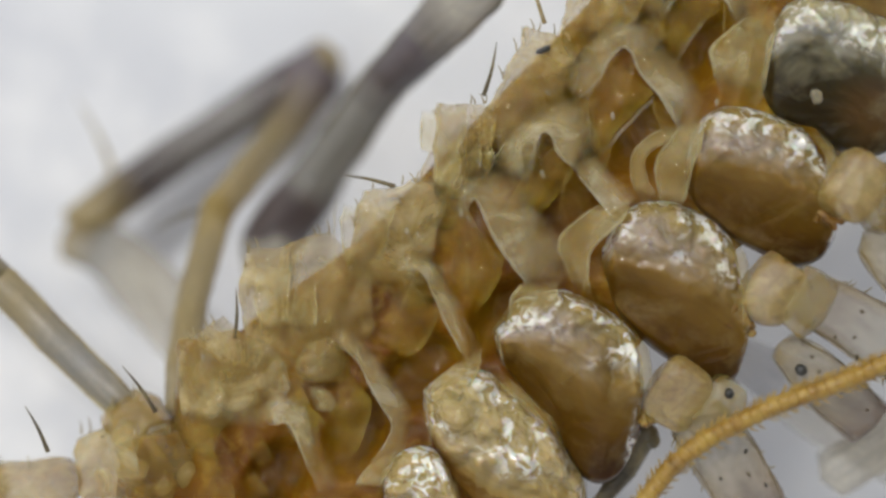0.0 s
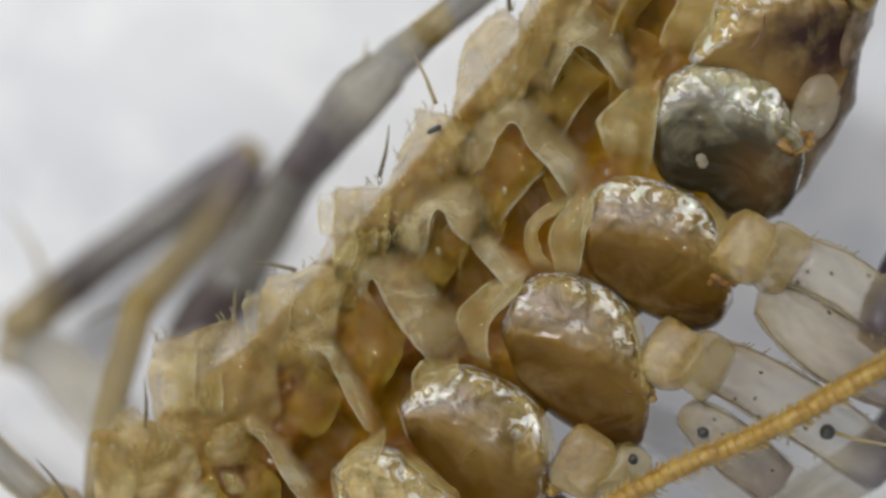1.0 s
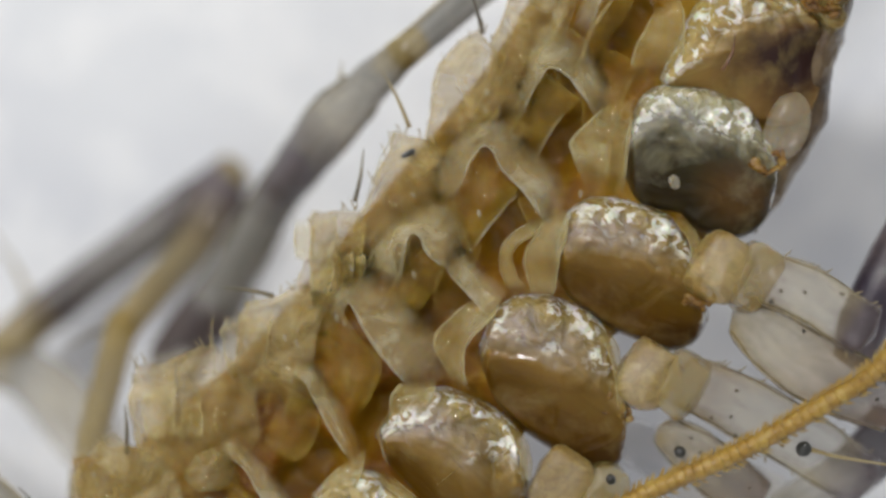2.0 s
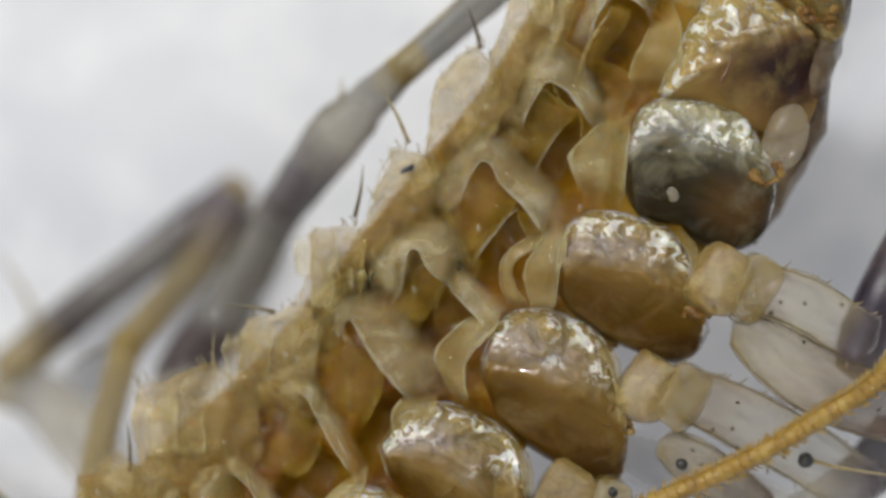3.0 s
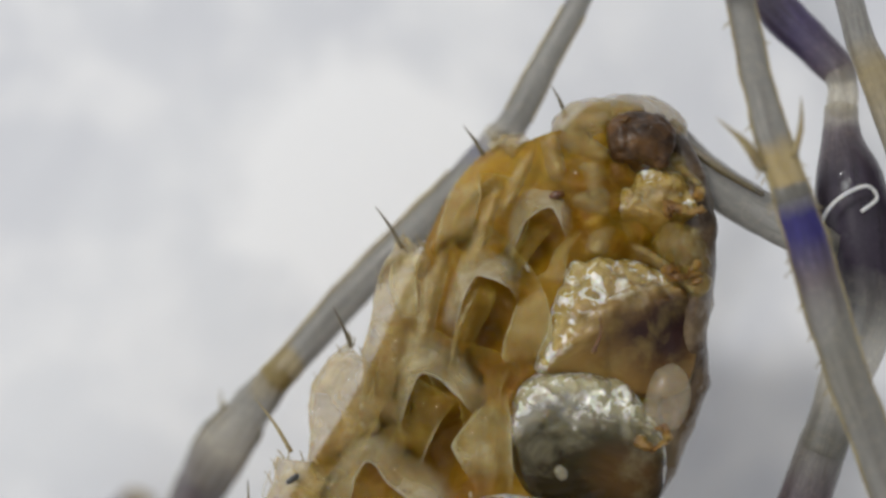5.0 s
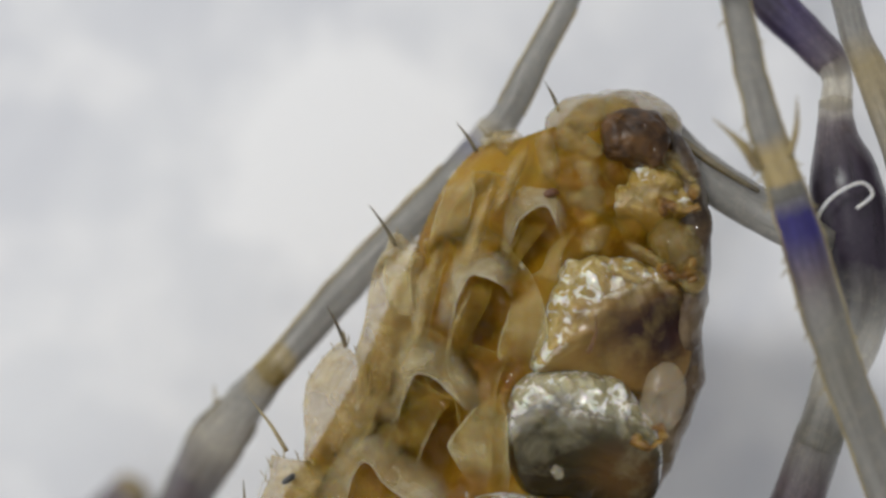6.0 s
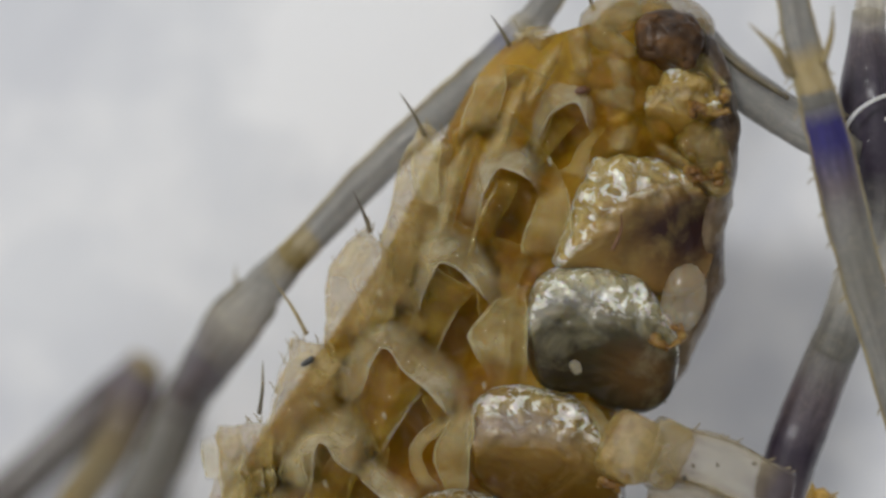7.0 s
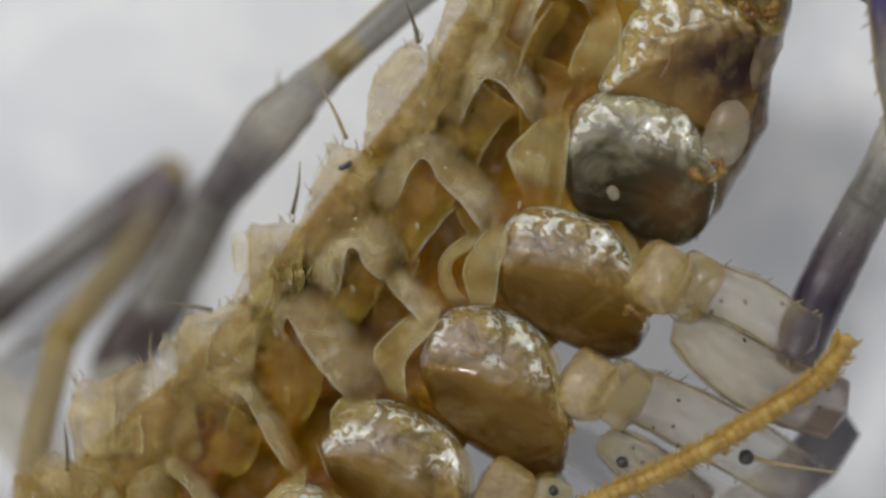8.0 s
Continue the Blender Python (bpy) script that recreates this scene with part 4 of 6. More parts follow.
ribbon("belly_plate", [(0.11, 0.20, 0.20, 0.49, -0.14, 0.24), (0.00, -0.03, 0.15, 0.50, -0.22, 0.20), (-0.09, -0.34, 0.10, 0.32, -0.48, 0.15), (-0.14, -0.66, 0.05, 0.13, -0.76, 0.11), (-0.21, -0.89, 0.00, 0.02, -0.97, 0.06)], PLATE, "clear amber belly plate", 0.05, 0.030, 0.015)
ribbon("belly_plate", [(-0.60, -0.81, 0.20, -0.31, -1.07, 0.24), (-0.71, -1.07, 0.13, -0.25, -1.17, 0.18), (-0.79, -1.37, 0.07, -0.40, -1.43, 0.12), (-0.89, -1.71, 0.00, -0.60, -1.71, 0.06)], PLATE, "clear amber belly plate", 0.05, 0.030, 0.015)
ribbon("belly_plate", [(-1.30, -1.76, 0.20, -1.01, -2.04, 0.24), (-1.42, -1.99, 0.13, -0.93, -2.25, 0.18), (-1.48, -2.31, 0.07, -1.01, -2.58, 0.12), (-1.46, -2.70, 0.00, -1.17, -2.85, 0.06)], PLATE, "clear amber belly plate", 0.05, 0.030, 0.015)
ribbon("belly_plate", [(-1.93, -2.54, 0.20, -1.66, -2.69, 0.24), (-2.06, -2.74, 0.13, -1.60, -2.94, 0.18), (-2.21, -3.08, 0.07, -1.75, -3.28, 0.12), (-2.28, -3.34, 0.00, -1.99, -3.43, 0.06)], PLATE, "clear amber belly plate", 0.05, 0.030, 0.015)
ribbon("belly_plate", [(-2.58, -3.48, 0.20, -2.30, -3.76, 0.24), (-2.65, -3.74, 0.13, -2.19, -3.94, 0.18), (-2.67, -4.13, 0.07, -2.27, -4.34, 0.12), (-2.67, -4.46, 0.00, -2.43, -4.62, 0.06)], PLATE, "clear amber belly plate", 0.05, 0.030, 0.015)
ribbon("belly_flap", [(2.62, 2.55, 0.36, 2.80, 2.62, 0.46), (2.44, 2.38, 0.31, 2.58, 2.36, 0.42), (2.31, 2.15, 0.25, 2.49, 2.06, 0.38), (2.12, 2.04, 0.20, 2.39, 1.95, 0.34)], FLAPFILM, "pale olive translucent flap beside the hip", 0.10, 0.040, 0.045)
ribbon("belly_flap", [(1.97, 1.87, 0.36, 2.20, 2.01, 0.46), (1.84, 1.61, 0.31, 2.28, 1.72, 0.42), (1.72, 1.29, 0.25, 2.30, 1.35, 0.38), (1.83, 1.11, 0.20, 2.29, 1.08, 0.34)], FLAPFILM, "pale olive translucent flap beside the hip", 0.10, 0.040, 0.045)
ribbon("belly_flap", [(1.55, 0.83, 0.36, 1.73, 0.87, 0.46), (1.35, 0.66, 0.32, 1.76, 0.62, 0.43), (1.12, 0.41, 0.28, 1.73, 0.31, 0.40), (1.11, 0.25, 0.24, 1.70, 0.07, 0.37), (1.29, -0.17, 0.20, 1.71, -0.23, 0.34)], FLAPFILM, "pale olive translucent flap beside the hip", 0.10, 0.040, 0.045)
ribbon("belly_flap", [(0.75, -0.52, 0.36, 0.87, -0.49, 0.46), (0.48, -0.68, 0.32, 0.68, -0.72, 0.43), (0.33, -0.90, 0.28, 0.48, -0.93, 0.40), (0.38, -1.20, 0.24, 0.55, -1.17, 0.37), (0.55, -1.39, 0.20, 0.70, -1.34, 0.34)], FLAPFILM, "pale olive translucent flap beside the hip", 0.10, 0.040, 0.045)
ribbon("belly_flap", [(0.88, -0.43, 0.36, 1.07, -0.37, 0.46), (0.74, -0.66, 0.32, 1.09, -0.66, 0.43), (0.62, -0.95, 0.28, 1.03, -0.94, 0.40), (0.66, -1.26, 0.24, 0.97, -1.26, 0.37), (0.76, -1.49, 0.20, 0.92, -1.46, 0.34)], FLAPFILM, "pale olive translucent flap beside the hip", 0.10, 0.040, 0.045)
ribbon("belly_flap", [(0.15, -1.40, 0.36, 0.38, -1.34, 0.46), (-0.16, -1.62, 0.32, 0.33, -1.59, 0.43), (-0.36, -1.88, 0.28, 0.05, -1.92, 0.40), (-0.26, -2.21, 0.24, -0.02, -2.25, 0.37), (-0.06, -2.50, 0.20, 0.08, -2.49, 0.34)], FLAPFILM, "pale olive translucent flap beside the hip", 0.10, 0.040, 0.045)
ribbon("belly_flap", [(-0.68, -2.37, 0.36, -0.33, -2.35, 0.46), (-0.82, -2.54, 0.31, -0.36, -2.60, 0.42), (-0.83, -2.81, 0.25, -0.57, -2.85, 0.38), (-0.91, -3.09, 0.20, -0.75, -3.12, 0.34)], FLAPFILM, "pale olive translucent flap beside the hip", 0.10, 0.040, 0.045)
ribbon("belly_flap", [(-1.31, -3.33, 0.36, -1.08, -3.16, 0.46), (-1.48, -3.48, 0.31, -1.12, -3.45, 0.42), (-1.58, -3.69, 0.25, -1.21, -3.70, 0.38), (-1.57, -3.98, 0.20, -1.38, -3.97, 0.34)], FLAPFILM, "pale olive translucent flap beside the hip", 0.10, 0.040, 0.045)
ribbon("belly_flap", [(-2.09, -4.47, 0.36, -1.87, -4.35, 0.46), (-2.24, -4.66, 0.28, -1.94, -4.58, 0.40), (-2.28, -4.88, 0.20, -2.05, -4.84, 0.34)], FLAPFILM, "pale olive translucent flap beside the hip", 0.10, 0.040, 0.045)
ribbon("far_hip", [(1.81, 3.67, -0.35, 2.21, 3.74, -0.05), (1.84, 3.44, -0.27, 2.25, 3.51, 0.00), (1.91, 3.23, -0.20, 2.09, 3.24, 0.05)], HIPFILM, "translucent pale hollow hip flap", 0.16, 0.160, 0.030)
ribbon("far_hip", [(0.77, 2.73, -0.35, 1.04, 2.48, -0.05), (0.56, 2.47, -0.32, 1.00, 2.13, -0.03), (0.39, 2.12, -0.29, 0.89, 1.82, -0.01), (0.21, 1.54, -0.26, 0.78, 1.34, 0.01), (0.10, 0.97, -0.23, 0.56, 0.77, 0.03), (0.10, 0.58, -0.20, 0.46, 0.53, 0.05)], HIPFILM, "translucent pale hollow hip flap", 0.16, 0.160, 0.030)
ribbon("far_hip", [(0.03, 1.61, -0.35, 0.26, 1.36, -0.05), (-0.25, 1.40, -0.31, 0.25, 1.27, -0.02), (-0.43, 1.09, -0.27, 0.28, 0.95, 0.00), (-0.49, 0.65, -0.24, 0.27, 0.59, 0.02), (-0.55, 0.31, -0.20, 0.02, 0.28, 0.05)], HIPFILM, "translucent pale hollow hip flap", 0.16, 0.160, 0.030)
ribbon("far_hip", [(-0.88, 0.39, -0.35, -0.43, 0.28, -0.05), (-1.00, 0.10, -0.31, -0.33, -0.04, -0.02), (-1.14, -0.31, -0.27, -0.25, -0.40, 0.00), (-1.30, -0.70, -0.24, -0.38, -0.69, 0.02), (-1.34, -1.08, -0.20, -0.82, -1.16, 0.05)], HIPFILM, "translucent pale hollow hip flap", 0.16, 0.160, 0.030)
ribbon("far_hip", [(-1.78, -0.56, -0.35, -1.26, -0.50, -0.05), (-1.83, -0.71, -0.31, -1.13, -0.74, -0.02), (-1.80, -1.05, -0.27, -1.27, -1.05, 0.00), (-1.77, -1.34, -0.24, -1.31, -1.34, 0.02), (-1.74, -1.59, -0.20, -1.47, -1.58, 0.05)], HIPFILM, "translucent pale hollow hip flap", 0.16, 0.160, 0.030)
ribbon("far_hip", [(-2.52, -1.60, -0.35, -1.76, -1.38, -0.05), (-2.57, -1.79, -0.31, -1.60, -1.59, -0.02), (-2.60, -2.11, -0.27, -1.66, -2.09, 0.00), (-2.63, -2.42, -0.24, -1.76, -2.46, 0.02), (-2.61, -2.68, -0.20, -2.00, -2.74, 0.05)], HIPFILM, "translucent pale hollow hip flap", 0.16, 0.160, 0.030)
ribbon("far_hip", [(-3.73, -2.38, -0.35, -2.84, -2.11, -0.05), (-3.77, -2.64, -0.31, -2.51, -2.36, -0.02), (-3.76, -3.01, -0.27, -2.28, -2.75, 0.00), (-3.68, -3.38, -0.24, -2.30, -3.22, 0.02), (-3.53, -3.68, -0.20, -2.71, -3.66, 0.05)], HIPFILM, "translucent pale hollow hip flap", 0.16, 0.160, 0.030)
ribbon("far_hip", [(-4.29, -3.45, -0.35, -3.94, -3.16, -0.05), (-4.37, -3.71, -0.30, -3.27, -3.48, -0.02), (-4.32, -4.08, -0.25, -3.13, -3.84, 0.02), (-4.15, -4.44, -0.20, -3.34, -4.33, 0.05)], HIPFILM, "translucent pale hollow hip flap", 0.16, 0.160, 0.030)
ribbon("hip_facet", [(-1.33, -1.01, 0.00, -1.19, -0.95, 0.12), (-1.39, -1.17, 0.00, -1.15, -1.13, 0.12), (-1.35, -1.34, 0.00, -1.17, -1.36, 0.12)], FLAPFILM, "small clear facet of the hip flap", 0.08, 0.040, 0.035)
ribbon("hip_facet", [(-1.08, -0.89, 0.00, -0.79, -0.75, 0.12), (-1.15, -1.07, 0.00, -0.82, -1.00, 0.12), (-1.10, -1.26, 0.00, -0.82, -1.32, 0.12)], FLAPFILM, "small clear facet of the hip flap", 0.08, 0.040, 0.035)
ribbon("hip_facet", [(-1.79, -1.01, 0.00, -1.55, -1.00, 0.12), (-1.77, -1.26, 0.00, -1.51, -1.26, 0.12), (-1.73, -1.52, 0.00, -1.61, -1.51, 0.12)], FLAPFILM, "small clear facet of the hip flap", 0.08, 0.040, 0.035)
ribbon("hip_facet", [(-1.99, -0.68, 0.00, -1.51, -0.53, 0.12), (-1.98, -0.93, 0.00, -1.46, -0.81, 0.12), (-1.92, -1.14, 0.00, -1.60, -1.17, 0.12)], FLAPFILM, "small clear facet of the hip flap", 0.08, 0.040, 0.035)
ribbon("hip_facet", [(-1.49, -0.97, 0.00, -1.32, -0.92, 0.12), (-1.49, -1.19, 0.00, -1.29, -1.16, 0.12), (-1.41, -1.36, 0.00, -1.28, -1.34, 0.12)], FLAPFILM, "small clear facet of the hip flap", 0.08, 0.040, 0.035)
ribbon("hip_facet", [(-2.71, -1.72, 0.00, -2.18, -1.60, 0.12), (-2.70, -2.13, 0.00, -2.20, -1.94, 0.12), (-2.63, -2.50, 0.00, -2.28, -2.39, 0.12)], FLAPFILM, "small clear facet of the hip flap", 0.08, 0.040, 0.035)
ribbon("hip_facet", [(-3.60, -2.59, 0.00, -3.21, -2.48, 0.12), (-3.60, -2.97, 0.00, -3.26, -2.86, 0.12), (-3.44, -3.27, 0.00, -3.20, -3.17, 0.12)], FLAPFILM, "small clear facet of the hip flap", 0.08, 0.040, 0.035)
ribbon("hip_facet", [(-3.19, -2.71, 0.00, -2.95, -2.61, 0.12), (-3.21, -2.99, 0.00, -2.88, -2.92, 0.12), (-3.10, -3.24, 0.00, -2.89, -3.20, 0.12)], FLAPFILM, "small clear facet of the hip flap", 0.08, 0.040, 0.035)
ribbon("hip_facet", [(-3.34, -2.94, 0.00, -3.02, -2.78, 0.12), (-3.26, -3.19, 0.00, -3.02, -3.15, 0.12)], FLAPFILM, "small clear facet of the hip flap", 0.08, 0.040, 0.035)
ribbon("hip_facet", [(0.66, 2.48, 0.00, 0.92, 2.55, 0.12), (0.60, 2.20, 0.00, 0.85, 2.17, 0.12), (0.59, 1.83, 0.00, 0.78, 1.80, 0.12)], FLAPFILM, "small clear facet of the hip flap", 0.08, 0.040, 0.035)
ribbon("hip_facet", [(1.36, 3.20, 0.00, 1.69, 3.35, 0.12), (1.27, 2.90, 0.00, 1.62, 2.92, 0.12), (1.11, 2.53, 0.00, 1.49, 2.55, 0.12)], FLAPFILM, "small clear facet of the hip flap", 0.08, 0.040, 0.035)
ribbon("tail_fold", [(2.57, 3.66, 0.30, 2.74, 3.85, 0.36), (2.65, 3.48, 0.30, 2.94, 3.61, 0.36), (2.82, 3.32, 0.30, 3.11, 3.43, 0.36), (2.99, 3.20, 0.30, 3.15, 3.28, 0.36)], TAILFILM, "glossy clear fold of the tail", 0.20, 0.050, 0.010)
ribbon("tail_fold", [(2.72, 3.86, 0.30, 2.66, 3.64, 0.36), (2.97, 3.87, 0.30, 2.93, 3.58, 0.36), (3.22, 3.87, 0.30, 3.16, 3.59, 0.36)], TAILFILM, "glossy clear fold of the tail", 0.20, 0.050, 0.010)
ribbon("tail_fold", [(2.38, 3.64, 0.30, 2.60, 3.71, 0.36), (2.38, 3.33, 0.30, 2.63, 3.39, 0.36), (2.45, 3.07, 0.30, 2.63, 3.11, 0.36)], TAILFILM, "glossy clear fold of the tail", 0.20, 0.050, 0.010)
ribbon("tail_fold", [(2.70, 3.36, 0.30, 3.01, 3.39, 0.36), (2.74, 3.17, 0.30, 3.08, 3.16, 0.36), (2.75, 2.95, 0.30, 3.08, 2.91, 0.36), (2.82, 2.72, 0.30, 3.09, 2.66, 0.36)], TAILFILM, "glossy clear fold of the tail", 0.20, 0.050, 0.010)
ribbon("tail_fold", [(2.58, 2.87, 0.30, 2.78, 3.03, 0.36), (2.81, 2.69, 0.30, 2.96, 2.89, 0.36), (3.02, 2.57, 0.30, 3.13, 2.75, 0.36)], TAILFILM, "glossy clear fold of the tail", 0.20, 0.050, 0.010)
ribbon("tail_fold", [(2.80, 2.60, 0.30, 3.11, 2.59, 0.36), (2.72, 2.42, 0.30, 3.06, 2.38, 0.36), (2.71, 2.29, 0.30, 2.95, 2.23, 0.36)], TAILFILM, "glossy clear fold of the tail", 0.20, 0.050, 0.010)
ribbon("tail_fold", [(1.79, 3.14, 0.30, 2.00, 3.30, 0.36), (1.64, 2.84, 0.30, 1.86, 2.91, 0.36), (1.48, 2.54, 0.30, 1.73, 2.57, 0.36), (1.36, 2.24, 0.30, 1.58, 2.25, 0.36)], TAILFILM, "glossy clear fold of the tail", 0.20, 0.050, 0.010)
ribbon("tail_fold", [(2.14, 3.42, 0.30, 2.34, 3.55, 0.36), (1.92, 3.12, 0.30, 2.17, 3.16, 0.36), (1.76, 2.76, 0.30, 1.97, 2.77, 0.36)], TAILFILM, "glossy clear fold of the tail", 0.20, 0.050, 0.010)
ribbon("tail_fold", [(1.10, 2.45, 0.30, 1.30, 2.62, 0.36), (0.90, 2.10, 0.30, 1.16, 2.13, 0.36), (0.81, 1.73, 0.30, 1.02, 1.74, 0.36), (0.70, 1.31, 0.30, 0.89, 1.29, 0.36)], TAILFILM, "glossy clear fold of the tail", 0.20, 0.050, 0.010)
ribbon("tail_fold", [(1.46, 1.98, 0.30, 1.56, 2.09, 0.36), (1.19, 1.57, 0.30, 1.29, 1.56, 0.36), (1.10, 1.20, 0.30, 1.18, 1.16, 0.36)], TAILFILM, "glossy clear fold of the tail", 0.20, 0.050, 0.010)
ribbon("tail_fold", [(3.80, 3.12, 0.30, 3.90, 3.20, 0.36), (3.94, 2.92, 0.30, 4.05, 3.00, 0.36), (4.08, 2.81, 0.30, 4.15, 2.89, 0.36)], TAILFILM, "glossy clear fold of the tail", 0.20, 0.050, 0.010)
ribbon("tail_fold", [(3.73, 2.50, 0.30, 4.04, 2.50, 0.36), (3.68, 2.32, 0.30, 4.07, 2.28, 0.36), (3.75, 2.09, 0.30, 4.05, 2.03, 0.36)], TAILFILM, "glossy clear fold of the tail", 0.20, 0.050, 0.010)
ribbon("tail_fold", [(3.15, 2.31, 0.30, 3.22, 2.39, 0.36), (3.44, 2.12, 0.30, 3.54, 2.23, 0.36), (3.73, 1.84, 0.30, 3.82, 1.92, 0.36), (3.89, 1.61, 0.30, 3.97, 1.69, 0.36)], TAILFILM, "glossy clear fold of the tail", 0.20, 0.050, 0.010)
ribbon("tail_fold", [(2.88, 2.15, 0.30, 3.14, 2.21, 0.36), (3.11, 1.94, 0.30, 3.30, 2.04, 0.36), (3.35, 1.79, 0.30, 3.51, 1.89, 0.36)], TAILFILM, "glossy clear fold of the tail", 0.20, 0.050, 0.010)
ribbon("hip_rim", [(2.20, -0.44, 0.66, 2.32, -0.39, 0.56), (2.38, -0.67, 0.66, 2.50, -0.62, 0.56), (2.50, -0.98, 0.66, 2.62, -0.93, 0.56), (2.57, -1.29, 0.66, 2.69, -1.24, 0.56)], FLAPFILM, "clear pale rim of the hip plate", 0.05, 0.050, 0.020)
ribbon("hip_rim", [(1.45, -1.70, 0.66, 1.56, -1.65, 0.56), (1.58, -2.00, 0.66, 1.70, -1.96, 0.56), (1.67, -2.31, 0.66, 1.78, -2.27, 0.56), (1.73, -2.69, 0.66, 1.85, -2.64, 0.56)], FLAPFILM, "clear pale rim of the hip plate", 0.05, 0.050, 0.020)
ribbon("hip_rim", [(0.46, -2.84, 0.66, 0.57, -2.79, 0.56), (0.60, -3.04, 0.66, 0.72, -2.99, 0.56), (0.66, -3.29, 0.66, 0.78, -3.24, 0.56), (0.67, -3.53, 0.66, 0.79, -3.49, 0.56)], FLAPFILM, "clear pale rim of the hip plate", 0.05, 0.050, 0.020)
ribbon("hip_rim", [(-0.95, -3.44, 0.66, -0.84, -3.39, 0.56), (-0.62, -3.68, 0.66, -0.50, -3.63, 0.56), (-0.36, -3.88, 0.66, -0.25, -3.83, 0.56), (-0.21, -4.15, 0.66, -0.09, -4.10, 0.56)], FLAPFILM, "clear pale rim of the hip plate", 0.05, 0.050, 0.020)
ribbon("hip_rim", [(-0.29, -3.53, 0.66, -0.18, -3.49, 0.56), (-0.04, -3.32, 0.66, 0.08, -3.27, 0.56), (0.23, -3.22, 0.66, 0.35, -3.17, 0.56), (0.50, -3.10, 0.66, 0.61, -3.05, 0.56)], FLAPFILM, "clear pale rim of the hip plate", 0.05, 0.050, 0.020)
rng = random.Random(12)
FLANK = [(1.75, 3.1, 0), (1.11, 2.14, 0), (0.14, 1.03, 0), (-0.58, -0.16, 0), (-1.41, -1.08, 0), (-2.08, -2.11, 0), (-2.89, -3.06, 0), (-3.67, -4.07, 0)]
AXIS = [(2.5, 2.9), (2.1, 2.2), (1.55, 1.2), (0.75, 0.3), (0.1, -0.6), (-0.6, -1.5), (-1.4, -2.5), (-2.1, -3.4), (-2.9, -4.4)]
for i in range(56):
    k = rng.uniform(0, len(AXIS) - 2.5)
    a, b = Vector((*AXIS[int(k)], 0)), Vector((*AXIS[int(k) + 1], 0))
    mid = a.lerp(b, k % 1) + Vector((-0.83, 0.55, 0)) * rng.uniform(-0.75, 1.0) * (0.75 + 0.06 * k)
    if any(math.hypot(mid.x - x, mid.y - y) < 0.3 for x, y in POCKETS):
        continue
    turn = rng.choice((-2.0, -2.1, -0.85, -1.5)) + rng.uniform(-0.3, 0.3)
    ahead, size, wide = Vector((math.cos(turn), math.sin(turn), 0)), rng.uniform(0.2, 0.5), rng.uniform(0.09, 0.2)
    cross, bow = Vector((-ahead.y, ahead.x, 0)) * rng.choice((-1, 1)), rng.uniform(-0.25, 0.25)
    rows = []
    for u in (-1, -0.4, 0.3, 1):
        p = mid + ahead * size * u + cross * bow * size * (1 - u * u)
        w = wide * (1.15 - 0.4 * u * u)
        rows.append((*(p - cross * w).xy, 0.0, *(p + cross * w).xy, 0.16))
    ribbon("belly_fold", rows, FOLDFILM, "faint clear amber fold", 0.05, 0.03, 0.03)
for i in range(22):
    k = rng.uniform(0, 4.99)
    a, b = Vector(FLANK[int(k)]), Vector(FLANK[int(k) + 1])
    mid = a.lerp(b, k % 1) + Vector((-0.8, 0.6, 0)) * rng.uniform(-0.35, 0.12)
    turn, size = rng.uniform(-2.2, -1.0), rng.uniform(0.16, 0.34)
    ahead = Vector((math.cos(turn), math.sin(turn), 0))
    cross = Vector((ahead.y, -ahead.x, 0)) * size * rng.uniform(0.6, 0.95)
    rows = []
    for u, w in ((-1, 0.75), (-0.4, 1.0), (0.4, 0.95), (1, 0.6)):
        p = mid + ahead * size * u
        rows.append((*(p - cross * w).xy, -0.3, *(p + cross * w).xy, -0.12))
    ribbon("flank_plate", rows, PLATE, "small clear amber plate of the flank", 0.12, 0.1, 0.03)
part("fleck", blob((-0.72, 0.15, 0.05), (0.09, 0.035, 0.04), 0.5, 0, 0.8, 0.015, 5, 16, 10), BLACK, body, "small dark fleck on a hip flap")
part("knob", blob((-2.80, -3.49, 0.20), (0.24, 0.25, 0.12), 0.3, 0, 0.8, 0.08, 3, 24, 14), FLAP, body, "pale knob on the belly")
# small pale beads added where wet highlights sit on the belly
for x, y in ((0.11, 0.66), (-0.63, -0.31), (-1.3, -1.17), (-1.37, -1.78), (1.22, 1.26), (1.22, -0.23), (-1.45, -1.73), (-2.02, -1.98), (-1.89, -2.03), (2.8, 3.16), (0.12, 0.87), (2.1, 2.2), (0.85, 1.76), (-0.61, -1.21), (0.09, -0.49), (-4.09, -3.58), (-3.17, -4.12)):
    part("glint_bead", blob((x, y, 0.26), (0.022, 0.05, 0.04), 0.2 + 0.3 * math.sin(9 * x), 0, 0.9, 0.02, 6, 14, 9), GLINT_BEAD, body, "tiny clear bead standing in for a highlight")

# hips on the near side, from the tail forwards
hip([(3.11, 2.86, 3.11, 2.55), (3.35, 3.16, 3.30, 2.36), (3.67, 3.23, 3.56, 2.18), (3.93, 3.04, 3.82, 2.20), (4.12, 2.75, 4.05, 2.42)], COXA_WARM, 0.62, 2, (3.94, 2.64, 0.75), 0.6)
